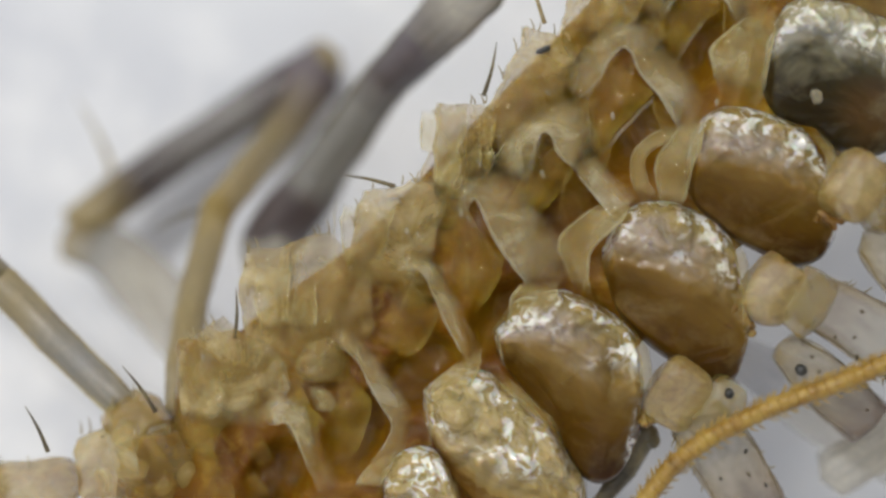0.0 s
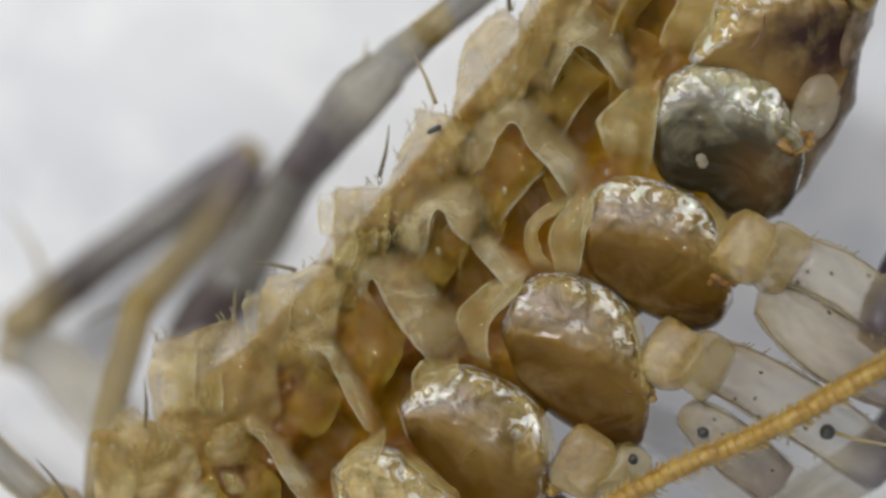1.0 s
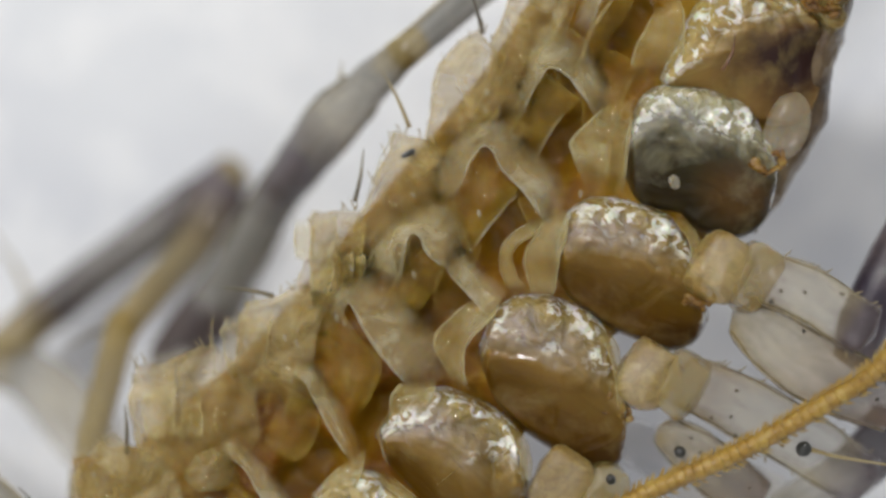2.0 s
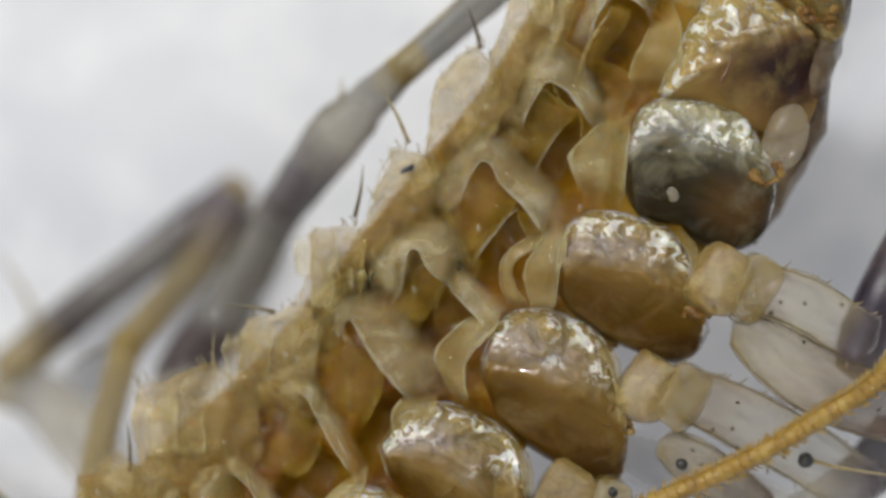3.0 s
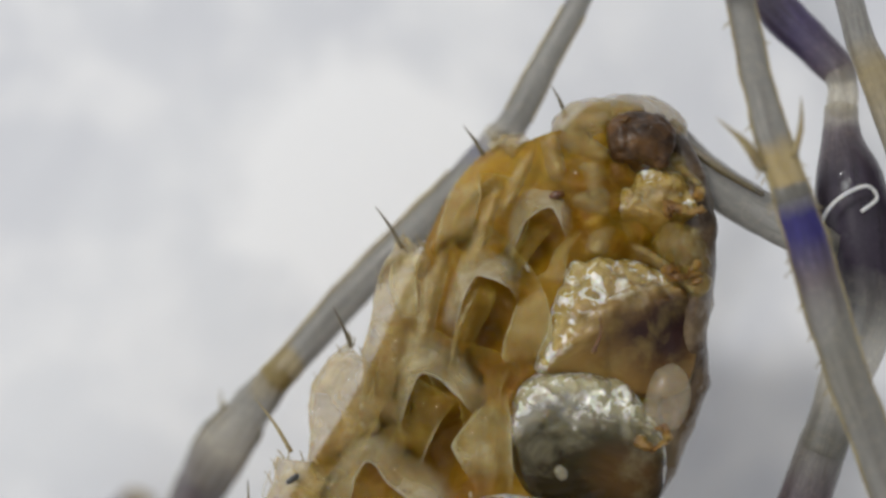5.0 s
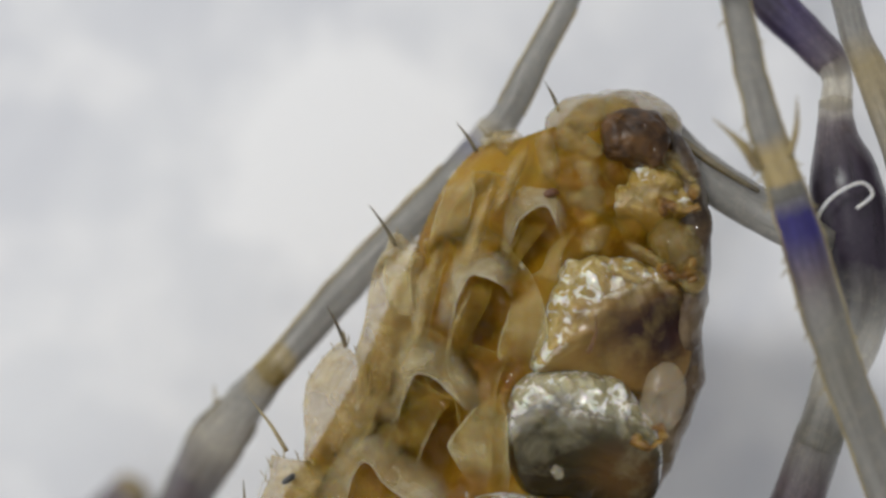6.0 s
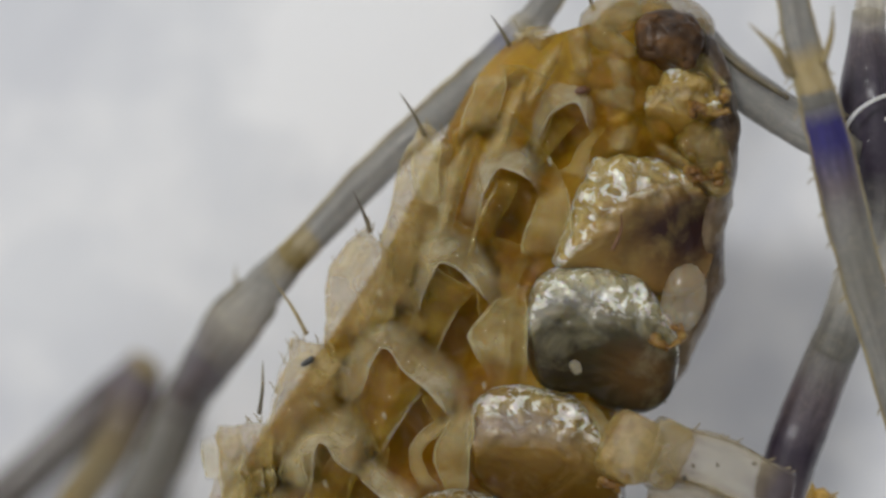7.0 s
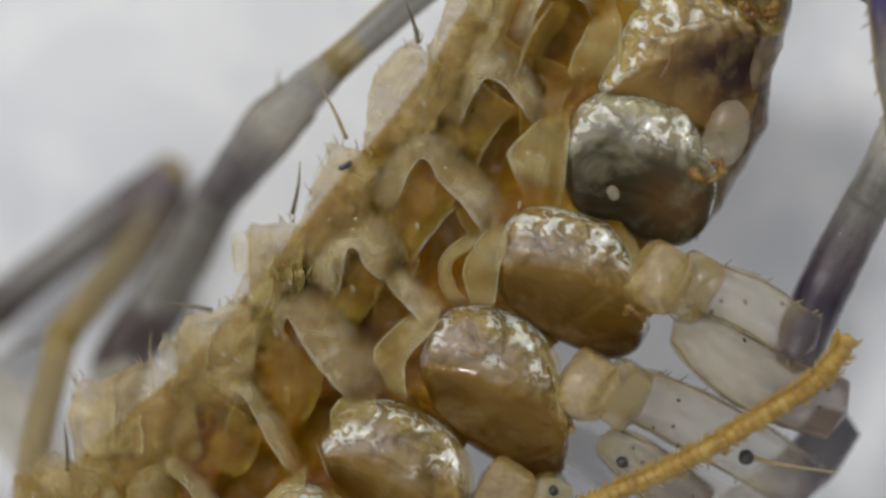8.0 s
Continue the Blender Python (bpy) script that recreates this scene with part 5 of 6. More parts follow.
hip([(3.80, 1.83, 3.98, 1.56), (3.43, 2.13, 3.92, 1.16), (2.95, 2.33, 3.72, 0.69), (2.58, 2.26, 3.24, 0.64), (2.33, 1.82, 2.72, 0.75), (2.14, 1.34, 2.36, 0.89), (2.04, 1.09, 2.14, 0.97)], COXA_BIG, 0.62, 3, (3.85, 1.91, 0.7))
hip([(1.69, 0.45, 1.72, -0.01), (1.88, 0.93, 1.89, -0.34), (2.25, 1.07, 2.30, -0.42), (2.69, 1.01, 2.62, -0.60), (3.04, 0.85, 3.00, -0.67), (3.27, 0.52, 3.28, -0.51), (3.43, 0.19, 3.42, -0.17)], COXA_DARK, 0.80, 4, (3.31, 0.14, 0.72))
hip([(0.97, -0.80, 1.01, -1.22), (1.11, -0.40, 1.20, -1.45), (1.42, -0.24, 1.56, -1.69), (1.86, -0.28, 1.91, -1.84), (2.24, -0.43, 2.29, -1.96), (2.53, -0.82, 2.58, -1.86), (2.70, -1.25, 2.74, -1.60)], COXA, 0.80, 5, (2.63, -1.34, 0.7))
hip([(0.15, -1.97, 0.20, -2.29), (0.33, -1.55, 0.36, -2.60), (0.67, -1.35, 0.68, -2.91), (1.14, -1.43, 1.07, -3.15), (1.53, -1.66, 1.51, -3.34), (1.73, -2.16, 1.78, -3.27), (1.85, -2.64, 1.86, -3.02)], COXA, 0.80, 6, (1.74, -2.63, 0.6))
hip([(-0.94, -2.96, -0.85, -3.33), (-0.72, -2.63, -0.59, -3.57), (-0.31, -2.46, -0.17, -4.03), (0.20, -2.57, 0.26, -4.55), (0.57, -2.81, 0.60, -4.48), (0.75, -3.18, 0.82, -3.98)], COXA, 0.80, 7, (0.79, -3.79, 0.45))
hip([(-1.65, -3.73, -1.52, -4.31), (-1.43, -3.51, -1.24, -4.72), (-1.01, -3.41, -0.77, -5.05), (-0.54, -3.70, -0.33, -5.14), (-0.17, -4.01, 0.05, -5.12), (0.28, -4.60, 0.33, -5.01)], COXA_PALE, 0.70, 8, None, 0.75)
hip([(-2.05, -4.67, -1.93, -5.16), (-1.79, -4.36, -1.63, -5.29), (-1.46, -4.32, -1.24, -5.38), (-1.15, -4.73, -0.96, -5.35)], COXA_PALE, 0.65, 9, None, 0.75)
part("lobe", blob((3.46, 0.62, 0.50), (0.25, 0.38, 0.12), -0.25, 0, 0.9, 0.02, 3, 24, 14), EGG, body, "smooth whitish lobe at the hip")
part("speck", blob((2.20, -0.06, 0.76), (0.07, 0.08, 0.05), 0.3, 0, 0.8, 0.02, 6, 12, 8), EGG, body, "small whitish speck")

# tail end
vent = part("vent", blob((3.46, 3.45, 0.42), (0.33, 0.31, 0.22), -0.25, 0, 0.6, 0.1, 3.4, 40, 26), HOLE, body, "dark brown glossy vent at the tail")
part("vent_hood", blob((3.55, 3.63, 0.00), (0.5, 0.36, 0.42), -0.35, 0, 0.9, 0.06, 2, 40, 24), FLAP, vent, "pale hood over the vent")
part("vent_lip", blob((3.67, 3.15, 0.10), (0.42, 0.25, 0.35), -0.35, 0, 0.9, 0.08, 2, 40, 24), FLAP, vent, "pale lip under the vent")
part("pit", blob((2.50, 2.97, 0.36), (0.09, 0.05, 0.05), 0.2, 0, 0.9, 0.02, 6, 14, 8), PIT, body, "small reddish pit")
part("tail_lobe", blob((2.94, 3.77, 0.05), (0.42, 0.24, 0.3), 0.15, 0, 0.9, 0.06, 2, 36, 22), FLAP, body, "pale rounded tail lobe")
part("tail_lobe", blob((3.31, 3.87, 0.00), (0.3, 0.16, 0.25), -0.2, 0, 0.9, 0.05, 2, 32, 18), EGG, body, "whitish tail lobe")
part("side_lobe", blob((3.82, 2.24, 0.35), (0.36, 0.26, 0.26), -0.9, 0, 0.85, 0.08, 2, 36, 22), FLAP, body, "pale side lobe")
part("side_lobe", blob((3.90, 1.85, 0.30), (0.2, 0.16, 0.2), -0.9, 0, 0.85, 0.08, 2, 28, 18), TAN, body, "tan side lobe")

# crumpled plates and stumps at the fore end
def far_lump(c, half, yaw, m):
    h = part("side_plate", block(c, (half[0] * 1.1, half[1], half[2] * 0.6), yaw, round(c[0] * 77), 0.2, 0.2), m, body, "crumpled translucent amber side plate")
    rng = random.Random(round(c[0] * 100))
    for i in range(4):
        q = Vector(c) + Matrix.Rotation(yaw, 3, "Z") @ Vector((half[0] * rng.uniform(-0.95, 0.2), half[1] * rng.uniform(0.75, 0.97), half[2] * 0.3))
        part("bristle", spike(q, q + Vector((rng.uniform(-0.05, 0.03), rng.uniform(0.1, 0.2), 0.05)), 0.012), SPINE_PALE, h, "fine bristle")
far_lump((-3.95, -3.99, -0.50), (0.45, 0.62, 0.45), 0.2, AMBER)
far_lump((-4.91, -5.00, -0.90), (0.5, 0.42, 0.4), 0.2, TAN)
far_lump((-5.96, -5.43, -0.90), (0.55, 0.35, 0.4), 0.2, TAN)
far_lump((-4.17, -5.08, -0.60), (0.66, 0.55, 0.5), -0.1, AMBER)
far_lump((-4.75, -4.55, -0.80), (0.35, 0.4, 0.35), 0.6, AMBER)
far_lump((-6.75, -5.30, -1.00), (0.4, 0.5, 0.35), 0.5, TAN)

rng = random.Random(31)
for i in range(26):
    mid = Vector((rng.uniform(-5.2, -2.6), 0, 0))
    mid.y = -4.75 + 0.55 * (mid.x + 4.0) + rng.uniform(-0.75, 0.75)
    turn, size, wide = rng.uniform(-2.3, -0.8), rng.uniform(0.16, 0.36), rng.uniform(0.08, 0.16)
    ahead = Vector((math.cos(turn), math.sin(turn), 0))
    cross, bow = Vector((-ahead.y, ahead.x, 0)), rng.uniform(-0.4, 0.4)
    rows = []
    for u in (-1, -0.4, 0.3, 1):
        p = mid + ahead * size * u + cross * bow * size * (1 - u * u)
        w = wide * (1.1 - 0.4 * u * u)
        rows.append((*(p - cross * w).xy, 0.0, *(p + cross * w).xy, 0.12))
    ribbon("fore_fold", rows, rng.choice((PLATE, TAILFILM, FOLDFILM, FOLDFILM)), "clear crumpled fold at the fore end", 0.1, 0.03, 0.03)

# the back's edge, seen past the hips
part("back_edge", bar([(*(3.83, 3.55, 0.10), 0.12, 0.2), (*(4.00, 2.93, 0.10), 0.2, 0.3), (*(3.97, 2.24, 0.10), 0.22, 0.35), (*(3.85, 1.37, -0.05), 0.24, 0.3),
     (*(3.73, 0.68, -0.25), 0.24, 0.3), (*(3.32, -0.10, -0.30), 0.24, 0.3), (*(3.08, -0.49, -0.30), 0.22, 0.3)], n=20, k=10, wob=0.07, freq=2.5), EDGE, body, "dark uneven edge of the back")

def hairs(rows, n, parent, seed, size=0.09):
    """Short fine hairs standing off both edges of a leg."""
    rng = random.Random(seed)
    line = spline([(*p, w) for p, w in rows], 12)
    for i in range(n):
        a = rng.randrange(1, len(line) - 1)
        p, q = Vector(line[a][:3]), Vector(line[a + 1][:3]) - Vector(line[a - 1][:3])
        side = q.cross(Vector((0, 0, 1))).normalized() * rng.choice((-1, 1))
        b = p + side * line[a][3] * 0.95
        part("hair", spike(b, b + side * size * rng.uniform(0.6, 1.3) + q.normalized() * size * 0.7, 0.012), SPINE_PALE, parent, "fine hair")
# joints and legs on the near side
LEG_CLEAR = banded("clear_leg_shell", [(0.0, C_GOLD), (0.2, C_TAN), (0.4, C_WET), (0.75, C_WET), (1.0, C_DUSK)], 0.55, 0.14, 0.7, 0.0, 0.4)
LEG_PALE = banded("pale_leg_shell", [(0.0, C_GOLD), (0.3, C_WET), (0.65, (0.4, 0.3, 0.16)), (1.0, (0.2, 0.14, 0.1))], 0.6, 0.14, 0.7, 0.0, 0.55)
def edge_line(rows, sgn, parent, r=0.02, m=SPINE_PALE):
    """A dark thickened line added along one edge of a leg shell, standing in for its refraction."""
    line = [(Vector(p), w) for p, w in rows]
    out = []
    for i, (p, w) in enumerate(line):
        q = line[min(i + 1, len(line) - 1)][0] - line[max(i - 1, 0)][0]
        out.append((*(p + q.cross(Vector((0, 0, 1))).normalized() * sgn * w * 0.93 + Vector((0, 0, w * 0.25))), r, r))
    part("edge_line", bar(out, n=8, k=10, wob=0.02, freq=3), m, parent, "dark line added for the leg's refracting edge")
def near_leg(j1, j2, limbs, specks=5):
    root = None
    for rows, m in limbs:
        limb = part("leg" if root is None else "leg_fold", bar(rows, n=22, k=10, wob=0.035, freq=2.2, expo=0.85), m, root or body, "clear hollow leg shell with tiny dark specks")
        root = root or limb
        for side in (-1, 1):
            edge_line([(q[:3], q[3] * 0.97) for q in rows], side, limb, 0.013, SPINE)
        rng = random.Random(round(rows[0][0] * 50))
        for i in range(specks):
            u = rng.uniform(0.15, 0.9)
            p, q = Vector(rows[0]).lerp(Vector(rows[-1]), u), Vector(rows[-1]) - Vector(rows[0])
            off = Vector((-q.y, q.x, 0)).normalized() * rng.uniform(-0.8, 0.8) * p[3]
            top = Vector(p[:3]) + off + Vector((0, 0, p[4] * 0.85))
            part("speck", blob(top, (0.03, 0.02, 0.03), rng.uniform(0, 3), 0, 0.9, 0.01, 9, 8, 6), BLACK, limb, "tiny dark speck")
    rows = limbs[0][0]
    hairs([(r[:3], r[3]) for r in rows], 12, root, round(rows[0][1] * 40), 0.07)
    part("hip_joint", block(j1, (0.33, 0.4, 0.36), YAW, round(j1[0] * 31), 0.08), TAN, root, "tan leg joint")
    part("knee_ring", block(j2, (0.27, 0.4, 0.34), YAW, round(j2[0] * 31), 0.1), FLAP, root, "glossy pale second leg joint")
    return root
near_leg((2.75, -0.98, 0.60), (3.12, -1.08, 0.62), [
    ([(*(3.16, -1.03, 0.60), 0.3, 0.28), (*(3.72, -1.22, 0.75), 0.31, 0.28), (*(4.37, -1.61, 0.85), 0.3, 0.25)], LEG_CLEAR),
    ([(*(3.03, -1.52, 0.50), 0.22, 0.25), (*(3.42, -1.78, 0.50), 0.36, 0.28), (*(4.01, -2.12, 0.50), 0.4, 0.28), (*(4.78, -2.41, 0.50), 0.36, 0.28)], LEG_PALE)])
near_leg((2.01, -2.22, 0.40), (2.40, -2.29, 0.40), [
    ([(*(2.45, -2.26, 0.40), 0.3, 0.28), (*(3.04, -2.49, 0.35), 0.36, 0.3), (*(3.86, -2.92, 0.10), 0.36, 0.28), (*(4.56, -3.36, -0.10), 0.34, 0.26)], LEG_CLEAR),
    ([(*(2.27, -2.84, 0.30), 0.2, 0.22), (*(2.71, -3.15, 0.20), 0.3, 0.25), (*(3.32, -3.58, 0.10), 0.3, 0.25)], LEG_PALE)])
near_leg((1.13, -3.47, 0.20), (1.58, -3.58, 0.20), [
    ([(*(1.37, -3.72, 0.20), 0.34, 0.3), (*(1.82, -4.20, 0.10), 0.38, 0.3), (*(2.30, -4.87, 0.00), 0.36, 0.28)], LEG_PALE)])

# long thin legs above and beside the tail
def long_leg(segs, name="leg", label=""):
    """Successive shell tubes of one leg: (rows, bands, part name, label, clearness)."""
    root = None
    for rows, stops, nm, lab, alpha in segs:
        ob = part(nm, bar([(*p, w, w * 0.85) for p, w in rows], n=20, k=9, wob=0.018, freq=3), banded(nm + "_shell", stops, alpha), root or body, lab)
        root = root or ob
    return root
r1 = [((5.20, 11.34, -6.00), 0.1), ((4.53, 5.95, 1.00), 0.15), ((4.63, 4.67, 1.20), 0.16), ((4.73, 3.74, 1.20), 0.17), ((4.86, 3.03, 1.20), 0.2), ((4.96, 2.63, 1.15), 0.21)]
r2 = [((4.95, 2.69, 1.15), 0.21), ((5.06, 2.19, 1.10), 0.23), ((5.15, 1.64, 1.10), 0.24), ((5.31, 0.83, 1.05), 0.23), ((5.55, -0.11, 1.00), 0.23), ((5.87, -1.48, 0.90), 0.22)]
up1 = long_leg([
    (r1, [(0.0, C_GREY), (0.5, (0.24, 0.23, 0.2)), (0.7, C_GREY), (0.78, C_NODE), (0.9, C_NODE), (1.0, C_GREY)], "leg", "grey ringed shin of a long leg, yellow at its joint", 0.75),
    (r2, [(0.0, C_GREY), (0.11, C_VIOLET), (0.2, C_VIOLET), (0.36, C_DUSK), (0.52, C_GREY), (1.0, C_GREY)], "thigh", "grey leg shaft with a violet-blue band", 0.75),
])
for sgn in (-1, 1):
    edge_line(r1[1:], sgn, up1)
    edge_line(r2, sgn, up1)
hairs(r1[1:], 16, up1, 3)
hairs(r2, 18, up1, 4)
for b, t in (((4.63, 2.96, 1.30), (4.21, 3.54, 1.40)), ((4.67, 2.95, 1.30), (4.39, 3.37, 1.50)), ((4.99, 3.04, 1.30), (5.13, 3.67, 1.40))):
    part("leg_spine", spike(b, t, 0.045), SPINE_PALE, up1, "sharp amber leg spine")
up2 = long_leg([
    ([((4.90, 5.53, -0.40), 0.22), ((5.22, 4.92, -0.40), 0.25), ((5.77, 4.20, -0.30), 0.22), ((5.86, 3.92, -0.20), 0.18), ((5.80, 3.59, -0.10), 0.18)],
     [(0.0, C_DUSK), (0.35, (0.06, 0.045, 0.11)), (0.6, C_DUSK), (0.8, C_CLEAR), (1.0, C_CLEAR)], "leg", "dusky violet leg segment", 0.8),
    ([((5.80, 3.66, -0.10), 0.19), ((5.75, 3.27, 0.00), 0.24), ((5.77, 2.75, 0.10), 0.4), ((5.79, 2.05, 0.10), 0.44), ((5.79, 1.30, 0.00), 0.34), ((5.46, 0.51, -0.10), 0.28), ((5.18, -0.16, -0.20), 0.27)],
     [(0.0, C_CLEAR), (0.14, C_DUSK), (0.3, C_DARK), (0.55, C_DARK), (0.68, C_GREY), (0.8, C_CLEAR), (1.0, C_GREY)], "thigh", "broad thigh, dark violet fading to clear", 0.75),
    ([((5.25, 0.02, -0.20), 0.27), ((4.88, -0.82, -0.30), 0.3), ((4.56, -1.57, -0.30), 0.3), ((4.43, -2.00, -0.20), 0.25)],
     [(0.0, C_GREY), (0.25, C_DUSK), (0.5, C_DARK), (1.0, C_DUSK)], "leg_end", "dark violet lower leg", 0.8),
])
up3 = long_leg([
    ([((5.86, 5.14, 0.60), 0.15), ((5.96, 4.38, 0.60), 0.17), ((6.23, 3.48, 0.50), 0.2), ((6.56, 2.08, 0.40), 0.2)], [(0.0, C_GREY), (0.35, C_GREY), (0.5, C_GOLD), (1.0, C_GREY)], "leg", "golden streaked leg shaft", 0.7),
])
up4 = long_leg([
    ([((3.88, 3.68, -0.60), 0.14), ((4.31, 3.00, -0.40), 0.24), ((5.01, 2.38, 0.10), 0.24), ((5.51, 2.07, 0.30), 0.2)], [(0.0, C_DUSK), (0.15, C_GREY), (1.0, C_GREY)], "leg", "grey leg crossing behind the tail", 0.8),
])
part("leg_seam", bar([(*(3.89, 3.59, -0.20), 0.04, 0.04), (*(4.29, 3.17, -0.10), 0.05, 0.04), (*(4.77, 2.74, 0.30), 0.03, 0.03)], n=8), SPINE, up4, "black seam along the leg")
left1 = long_leg([
    ([((3.44, 5.82, -0.80), 0.13), ((2.97, 5.14, -0.80), 0.14), ((2.21, 4.01, -0.90), 0.17), ((1.95, 3.75, -1.00), 0.2)], [(0.0, C_GREY), (0.7, C_GREY), (1.0, C_CLEAR)], "leg", "grey leg shaft along the flank", 0.75),
    ([((2.02, 3.81, -1.00), 0.2), ((1.48, 3.31, -1.10), 0.2), ((0.37, 2.41, -1.30), 0.2), ((-0.91, 1.25, -1.10), 0.19)], [(0.0, C_CLEAR), (0.15, (0.2, 0.2, 0.26)), (0.3, C_GREY), (0.9, C_GREY), (1.0, C_GOLD)], "shin", "grey leg shaft", 0.78),
    ([((-0.83, 1.33, -1.10), 0.19), ((-1.31, 0.87, -1.60), 0.27), ((-1.66, 0.51, -2.00), 0.33), ((-2.02, 0.03, -2.60), 0.29), ((-2.40, -0.48, -3.30), 0.27), ((-2.81, -1.26, -3.70), 0.30), ((-3.17, -1.92, -3.80), 0.36), ((-3.53, -2.50, -3.40), 0.36), ((-3.47, -2.92, -2.60), 0.30)],
     [(0.0, C_GOLD), (0.06, C_GREY), (0.2, C_CLEAR), (0.34, C_DUSK), (0.46, C_BROWN), (0.54, C_GREY), (0.68, C_GREY), (0.78, C_BROWN), (0.9, C_BROWN), (1.0, C_CLEAR)], "thigh", "thigh with dusky violet bands", 0.85),
])
for sgn in (-1, 1):
    edge_line([((-0.83, 1.33, -1.10), 0.19), ((-1.31, 0.87, -1.60), 0.27), ((-1.66, 0.51, -2.00), 0.33), ((-2.02, 0.03, -2.60), 0.29), ((-2.40, -0.48, -3.30), 0.27), ((-2.81, -1.26, -3.70), 0.30), ((-3.17, -1.92, -3.80), 0.36), ((-3.53, -2.50, -3.40), 0.36), ((-3.47, -2.92, -2.60), 0.30)][1:6], sgn, left1, 0.035, SPINE)
edge_line([((2.97, 5.14, -0.80), 0.14), ((2.21, 4.01, -0.90), 0.17)], 1, left1)
edge_line([((2.97, 5.14, -0.80), 0.14), ((2.21, 4.01, -0.90), 0.17)], -1, left1)
edge_line([((1.48, 3.31, -1.10), 0.2), ((0.37, 2.41, -1.30), 0.2), ((-0.91, 1.25, -1.10), 0.19)], 1, left1, 0.03)
part("leg_spine", spike((-1.64, 0.78, -1.70), (-1.56, 1.23, -1.60), 0.03), SPINE_PALE, left1, "fine amber spine")
left2 = long_leg([
    ([((-3.00, -0.12, -5.30), 0.27), ((-3.60, -0.61, -5.30), 0.31), ((-4.43, -1.25, -5.25), 0.27), ((-5.31, -1.97, -5.10), 0.29), ((-6.06, -2.67, -4.90), 0.27)],
     [(0.0, C_GOLD), (0.08, C_DUSK), (0.22, (0.055, 0.036, 0.034)), (0.4, (0.17, 0.155, 0.14)), (0.6, (0.17, 0.155, 0.14)), (0.76, (0.07, 0.055, 0.055)), (0.92, C_GOLD), (1.0, C_GOLD)], "leg", "dusky banded leg bent at the knee", 0.95),
    ([((-6.17, -2.83, -4.90), 0.26), ((-5.59, -2.95, -4.80), 0.36), ((-4.97, -3.35, -4.20), 0.44), ((-4.35, -3.79, -2.80), 0.36), ((-3.94, -4.04, -1.80), 0.30)], [(0.0, C_GOLD), (0.2, C_GREY), (0.4, C_CLEAR), (1.0, C_CLEAR)], "thigh", "clear thigh running to the body", 0.6),
])
left3 = long_leg([
    ([((-3.10, -0.36, -5.10), 0.30), ((-3.54, -1.15, -4.90), 0.26), ((-3.90, -1.68, -3.80), 0.22), ((-4.19, -2.10, -3.00), 0.21)], [(0.0, C_DUSK), (0.5, C_GOLD), (1.0, C_NODE)], "leg", "golden leg shaft", 0.8),
    ([((-4.20, -2.06, -3.00), 0.20), ((-4.31, -2.79, -2.40), 0.19), ((-4.37, -3.35, -1.80), 0.19), ((-4.38, -3.95, -1.20), 0.19), ((-4.31, -4.28, -0.80), 0.20)], [(0.0, C_NODE), (0.2, C_GOLD), (1.0, C_GOLD)], "shin", "golden leg shaft", 0.8),
])
part("leg_spine", spike((-4.25, -2.10, -3.00), (-4.97, -2.50, -3.00), 0.035), SPINE, left3, "dark leg spine")
part("leg_spine", spike((-5.52, -2.46, -5.10), (-6.19, -0.97, -4.60), 0.05), SPINE_PALE, left2, "long amber spine")
left4 = long_leg([
    ([((-12.61, 0.07, -6.00), 0.12), ((-7.41, -2.57, -1.60), 0.2), ((-6.55, -3.13, -1.40), 0.21), ((-5.47, -3.98, -1.10), 0.2), ((-4.39, -4.78, -0.60), 0.18), ((-4.10, -5.02, -0.30), 0.15)], [(0.0, C_GREY), (0.4, C_GOLD), (0.6, C_GREY), (0.85, C_GOLD), (1.0, C_NODE)], "leg", "golden translucent leg shaft", 0.75),
])

for sgn in (-1, 1):
    edge_line([((-6.55, -3.13, -1.40), 0.21), ((-5.47, -3.98, -1.10), 0.2), ((-4.39, -4.78, -0.60), 0.18)], sgn, left4, 0.025)

# far lower leg and golden whip
low1 = long_leg([
    ([((1.63, -2.96, -1.20), 0.2), ((2.26, -3.23, -1.20), 0.3), ((2.97, -3.56, -1.20), 0.42), ((3.67, -3.89, -1.20), 0.42), ((4.38, -4.22, -1.20), 0.4)], [(0.0, C_CLEAR), (0.3, (0.4, 0.4, 0.46)), (0.5, C_CLEAR), (0.85, C_CLEAR), (1.0, C_TAN)], "leg", "clear leg shell under the golden whip", 0.4),
])
low2 = long_leg([
    ([((5.06, -2.69, -0.80), 0.3), ((4.69, -3.23, -0.80), 0.32), ((4.05, -3.72, -0.80), 0.3), ((3.16, -4.35, -0.80), 0.3)], [(0.0, C_DARK), (0.35, C_DUSK), (0.6, C_CLEAR), (1.0, C_CLEAR)], "leg", "dusky leg under the whip", 0.55),
])
line = spline([(0.58, -5.10, 0.70), (1.18, -4.11, 0.75), (2.03, -3.49, 0.80), (2.70, -3.17, 0.80), (3.31, -2.83, 0.85), (3.91, -2.44, 0.90), (4.39, -2.12, 0.90), (4.68, -1.80, 0.95), (4.80, -1.55, 0.95)], 14)
whip = part("flagellum", bar([(*p, 0.098, 0.098) for p in line[::3]], n=10, k=3), FLAGELLUM, body, "golden many-ringed whip of a leg")
rest, turn_at = 0.0, 0.11
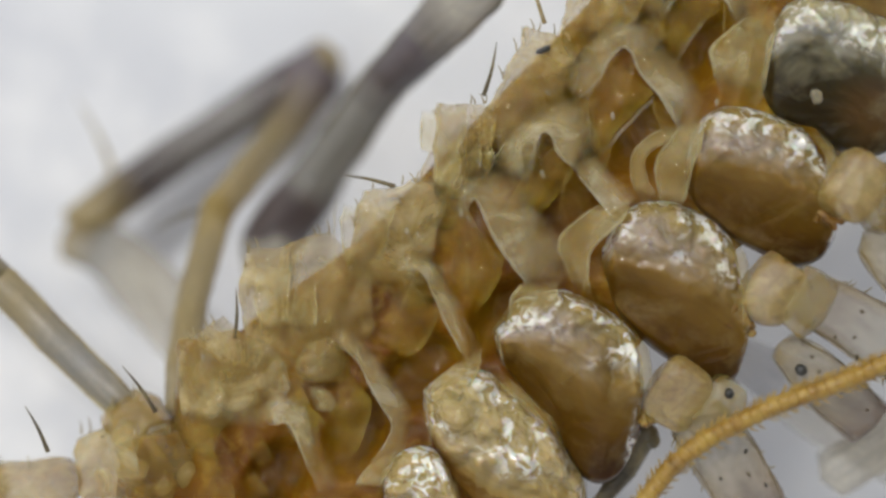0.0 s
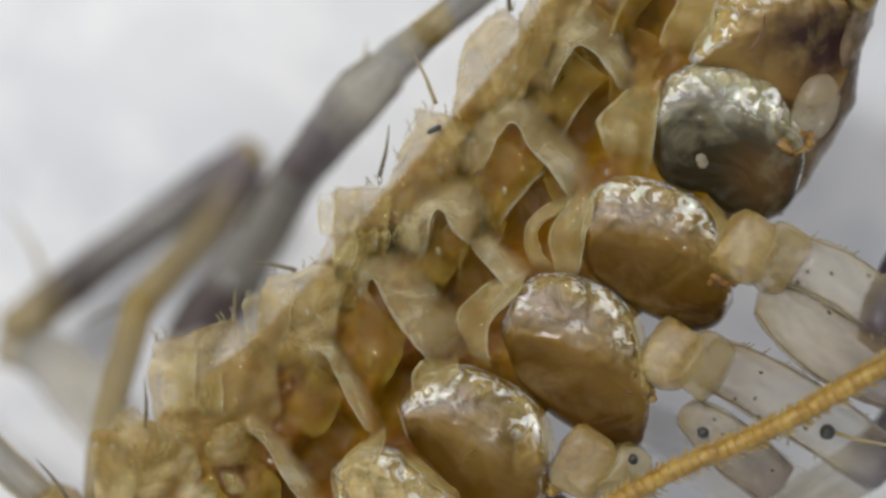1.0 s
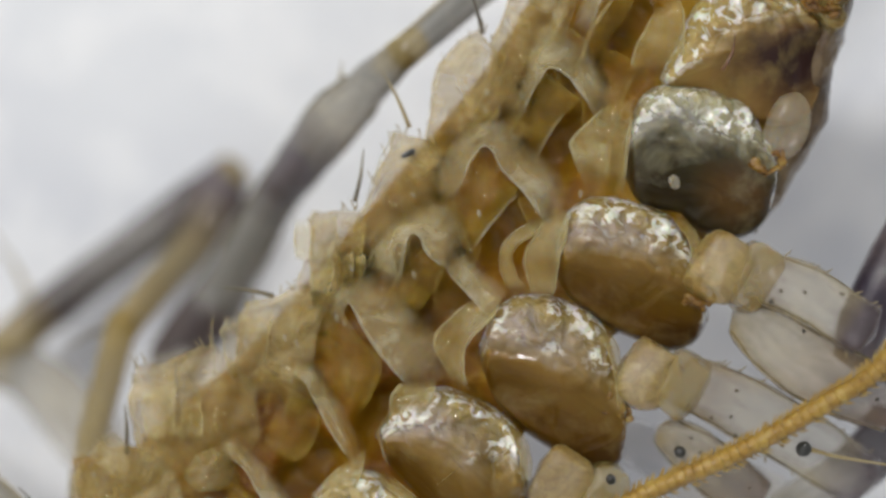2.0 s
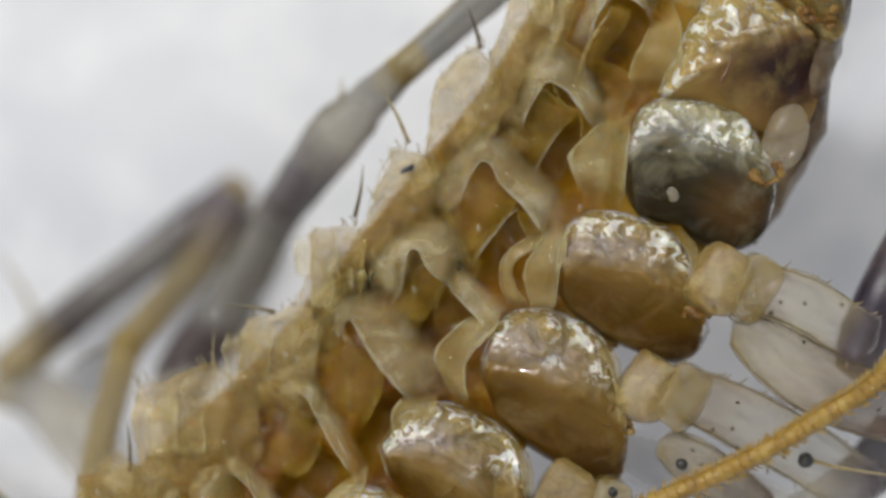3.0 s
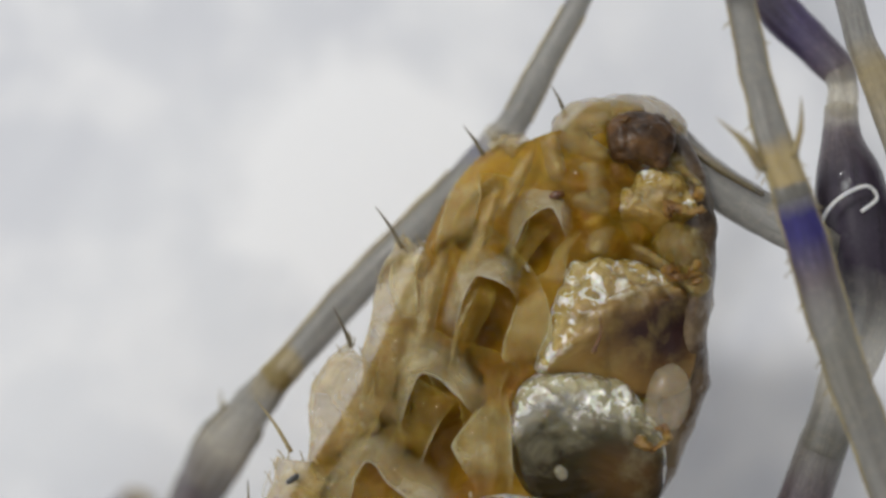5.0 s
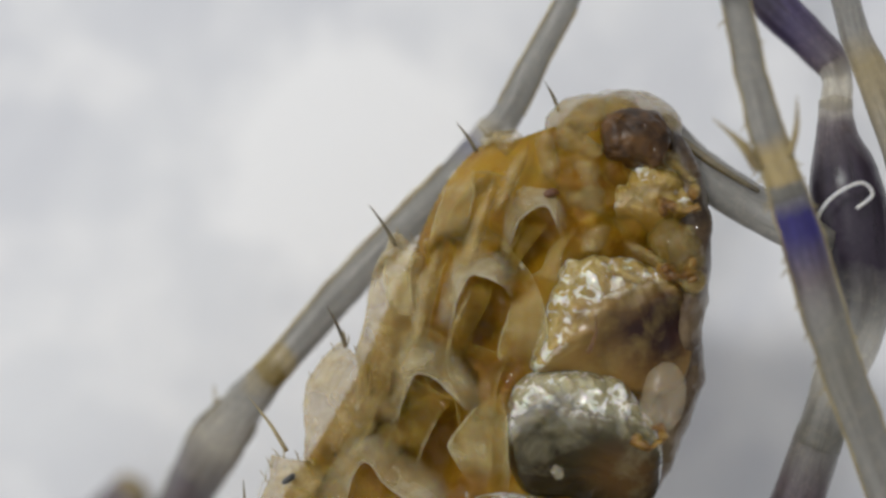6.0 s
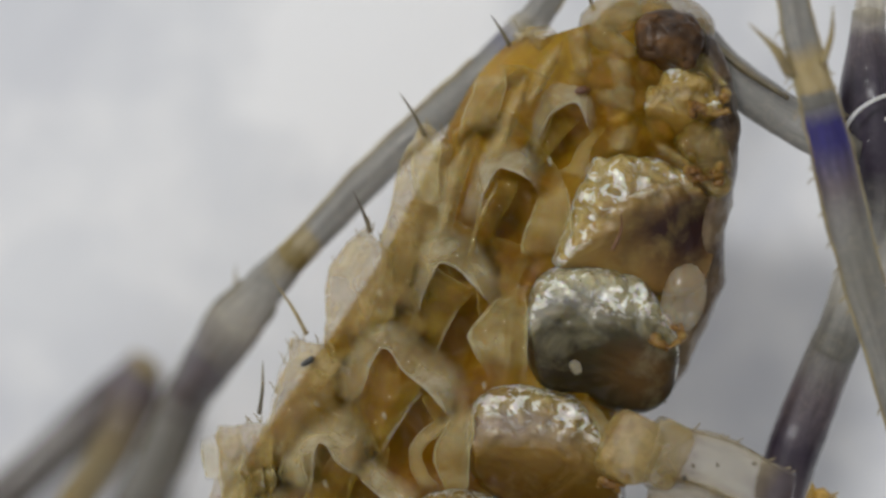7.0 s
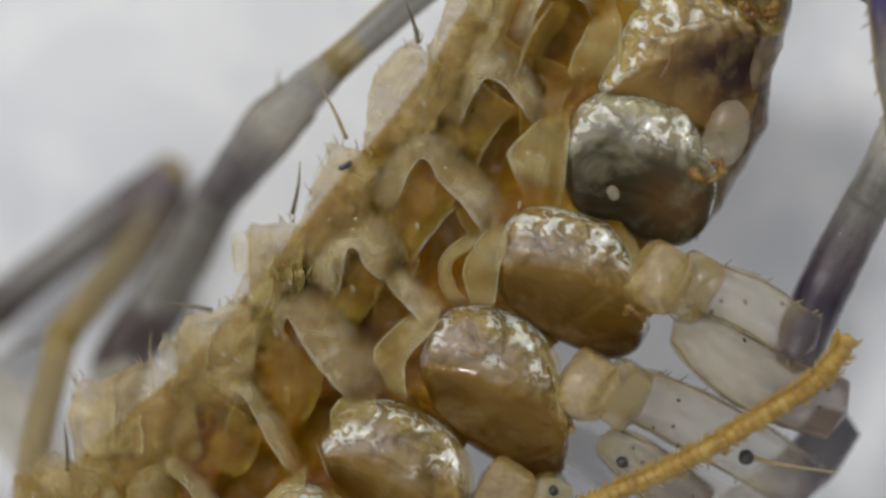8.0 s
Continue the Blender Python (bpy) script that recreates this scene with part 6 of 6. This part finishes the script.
for a, b in zip(line, line[1:]):
    a, b = Vector(a), Vector(b)
    size = (b - a).length
    while rest < size:
        p, q = a + (b - a) * (rest / size), (b - a).normalized()
        part("ring", bar([(*(p - q * 0.045), 0.1, 0.1), (*(p + q * 0.01), 0.106, 0.106), (*(p + q * 0.045), 0.113, 0.113)], n=12, k=2, wob=0.012, freq=6), FLAGELLUM, whip)
        rest += turn_at
    rest -= size

rng = random.Random(8)
for a, b in zip(line[2::1], line[3::1]):
    a, b = Vector(a), Vector(b)
    for k in range(3):
        q = (b - a).normalized()
        side = q.cross(Vector((0, 0, 1))) * rng.choice((-1, -1, 1))
        p = a.lerp(b, rng.random()) + side * 0.1
        part("bristle", spike(p, p + side * rng.uniform(0.04, 0.08) + q * 0.06, 0.012), FLAGELLUM, whip)
part("hair", bar([(*(3.83, -2.95, 0.50), 0.03, 0.03), (*(4.18, -3.03, 0.50), 0.02, 0.02), (*(4.81, -3.11, 0.50), 0.012, 0.012)], n=8), SPINE_PALE, body, "long pale hair")

# spines along the far flank
for b, t, m in (((2.72, 3.87, -0.15), (2.59, 4.23, -0.10), SPINE),
                ((1.75, 3.53, -0.15), (1.56, 3.88, -0.10), SPINE),
                ((0.74, 2.58, -0.15), (0.49, 3.07, -0.10), SPINE),
                ((0.06, 1.53, -0.15), (-0.10, 2.01, -0.10), SPINE),
                ((-0.72, 0.44, -0.15), (-1.07, 1.09, -0.10), SPINE_PALE),
                ((-1.31, -0.42, -0.15), (-1.23, 0.18, -0.10), SPINE),
                ((-2.18, -1.52, -0.15), (-2.78, -1.45, -0.10), SPINE),
                ((-3.78, -3.38, -0.15), (-3.82, -2.81, -0.10), SPINE),
                ((-4.57, -4.28, -0.15), (-4.98, -3.80, -0.10), SPINE),
                ((-5.71, -4.84, -0.15), (-6.00, -4.35, -0.10), SPINE)):
    part("flank_spine", spike(b, t, 0.027, 0.03), m, body, "sharp dark flank spine")
part("belly_slit", spike((2.69, 1.19, 0.66), (2.81, 1.61, 0.72), 0.026, 0.1), PIT, body, "dark slit in the belly plate")
for c, r in (((1.67, -3.38, 0.50), 0.06), ((2.42, -3.04, 0.55), 0.07), ((3.80, -2.96, 0.50), 0.09)):
    bead = part("bead", blob(c, (r, r, r), 0, 0, 1.0, 0.008, 8, 16, 10), BLACK, body, "tiny black bead on the leg")

# a loose thread
thread = part("thread", bar([(*p, 0.022, 0.022) for p in ((5.41, 1.95, 0.62), (5.32, 2.32, 0.66), (5.50, 2.57, 0.68), (5.83, 2.70, 0.68), (5.95, 2.56, 0.66), (5.77, 2.43, 0.64))], n=8, k=8), THREAD)
tagged(thread, "curled white thread lying on a dark leg", "thread")

part("claw", bar([(*(1.03, -4.10, -0.10), 0.06, 0.05), (*(0.88, -4.02, -0.10), 0.14, 0.07), (*(0.74, -4.42, -0.20), 0.12, 0.08), (*(0.42, -4.91, -0.30), 0.08, 0.06)], n=12, k=8, wob=0.03, freq=3), SPINE, body, "blackish broken claw below the hips")
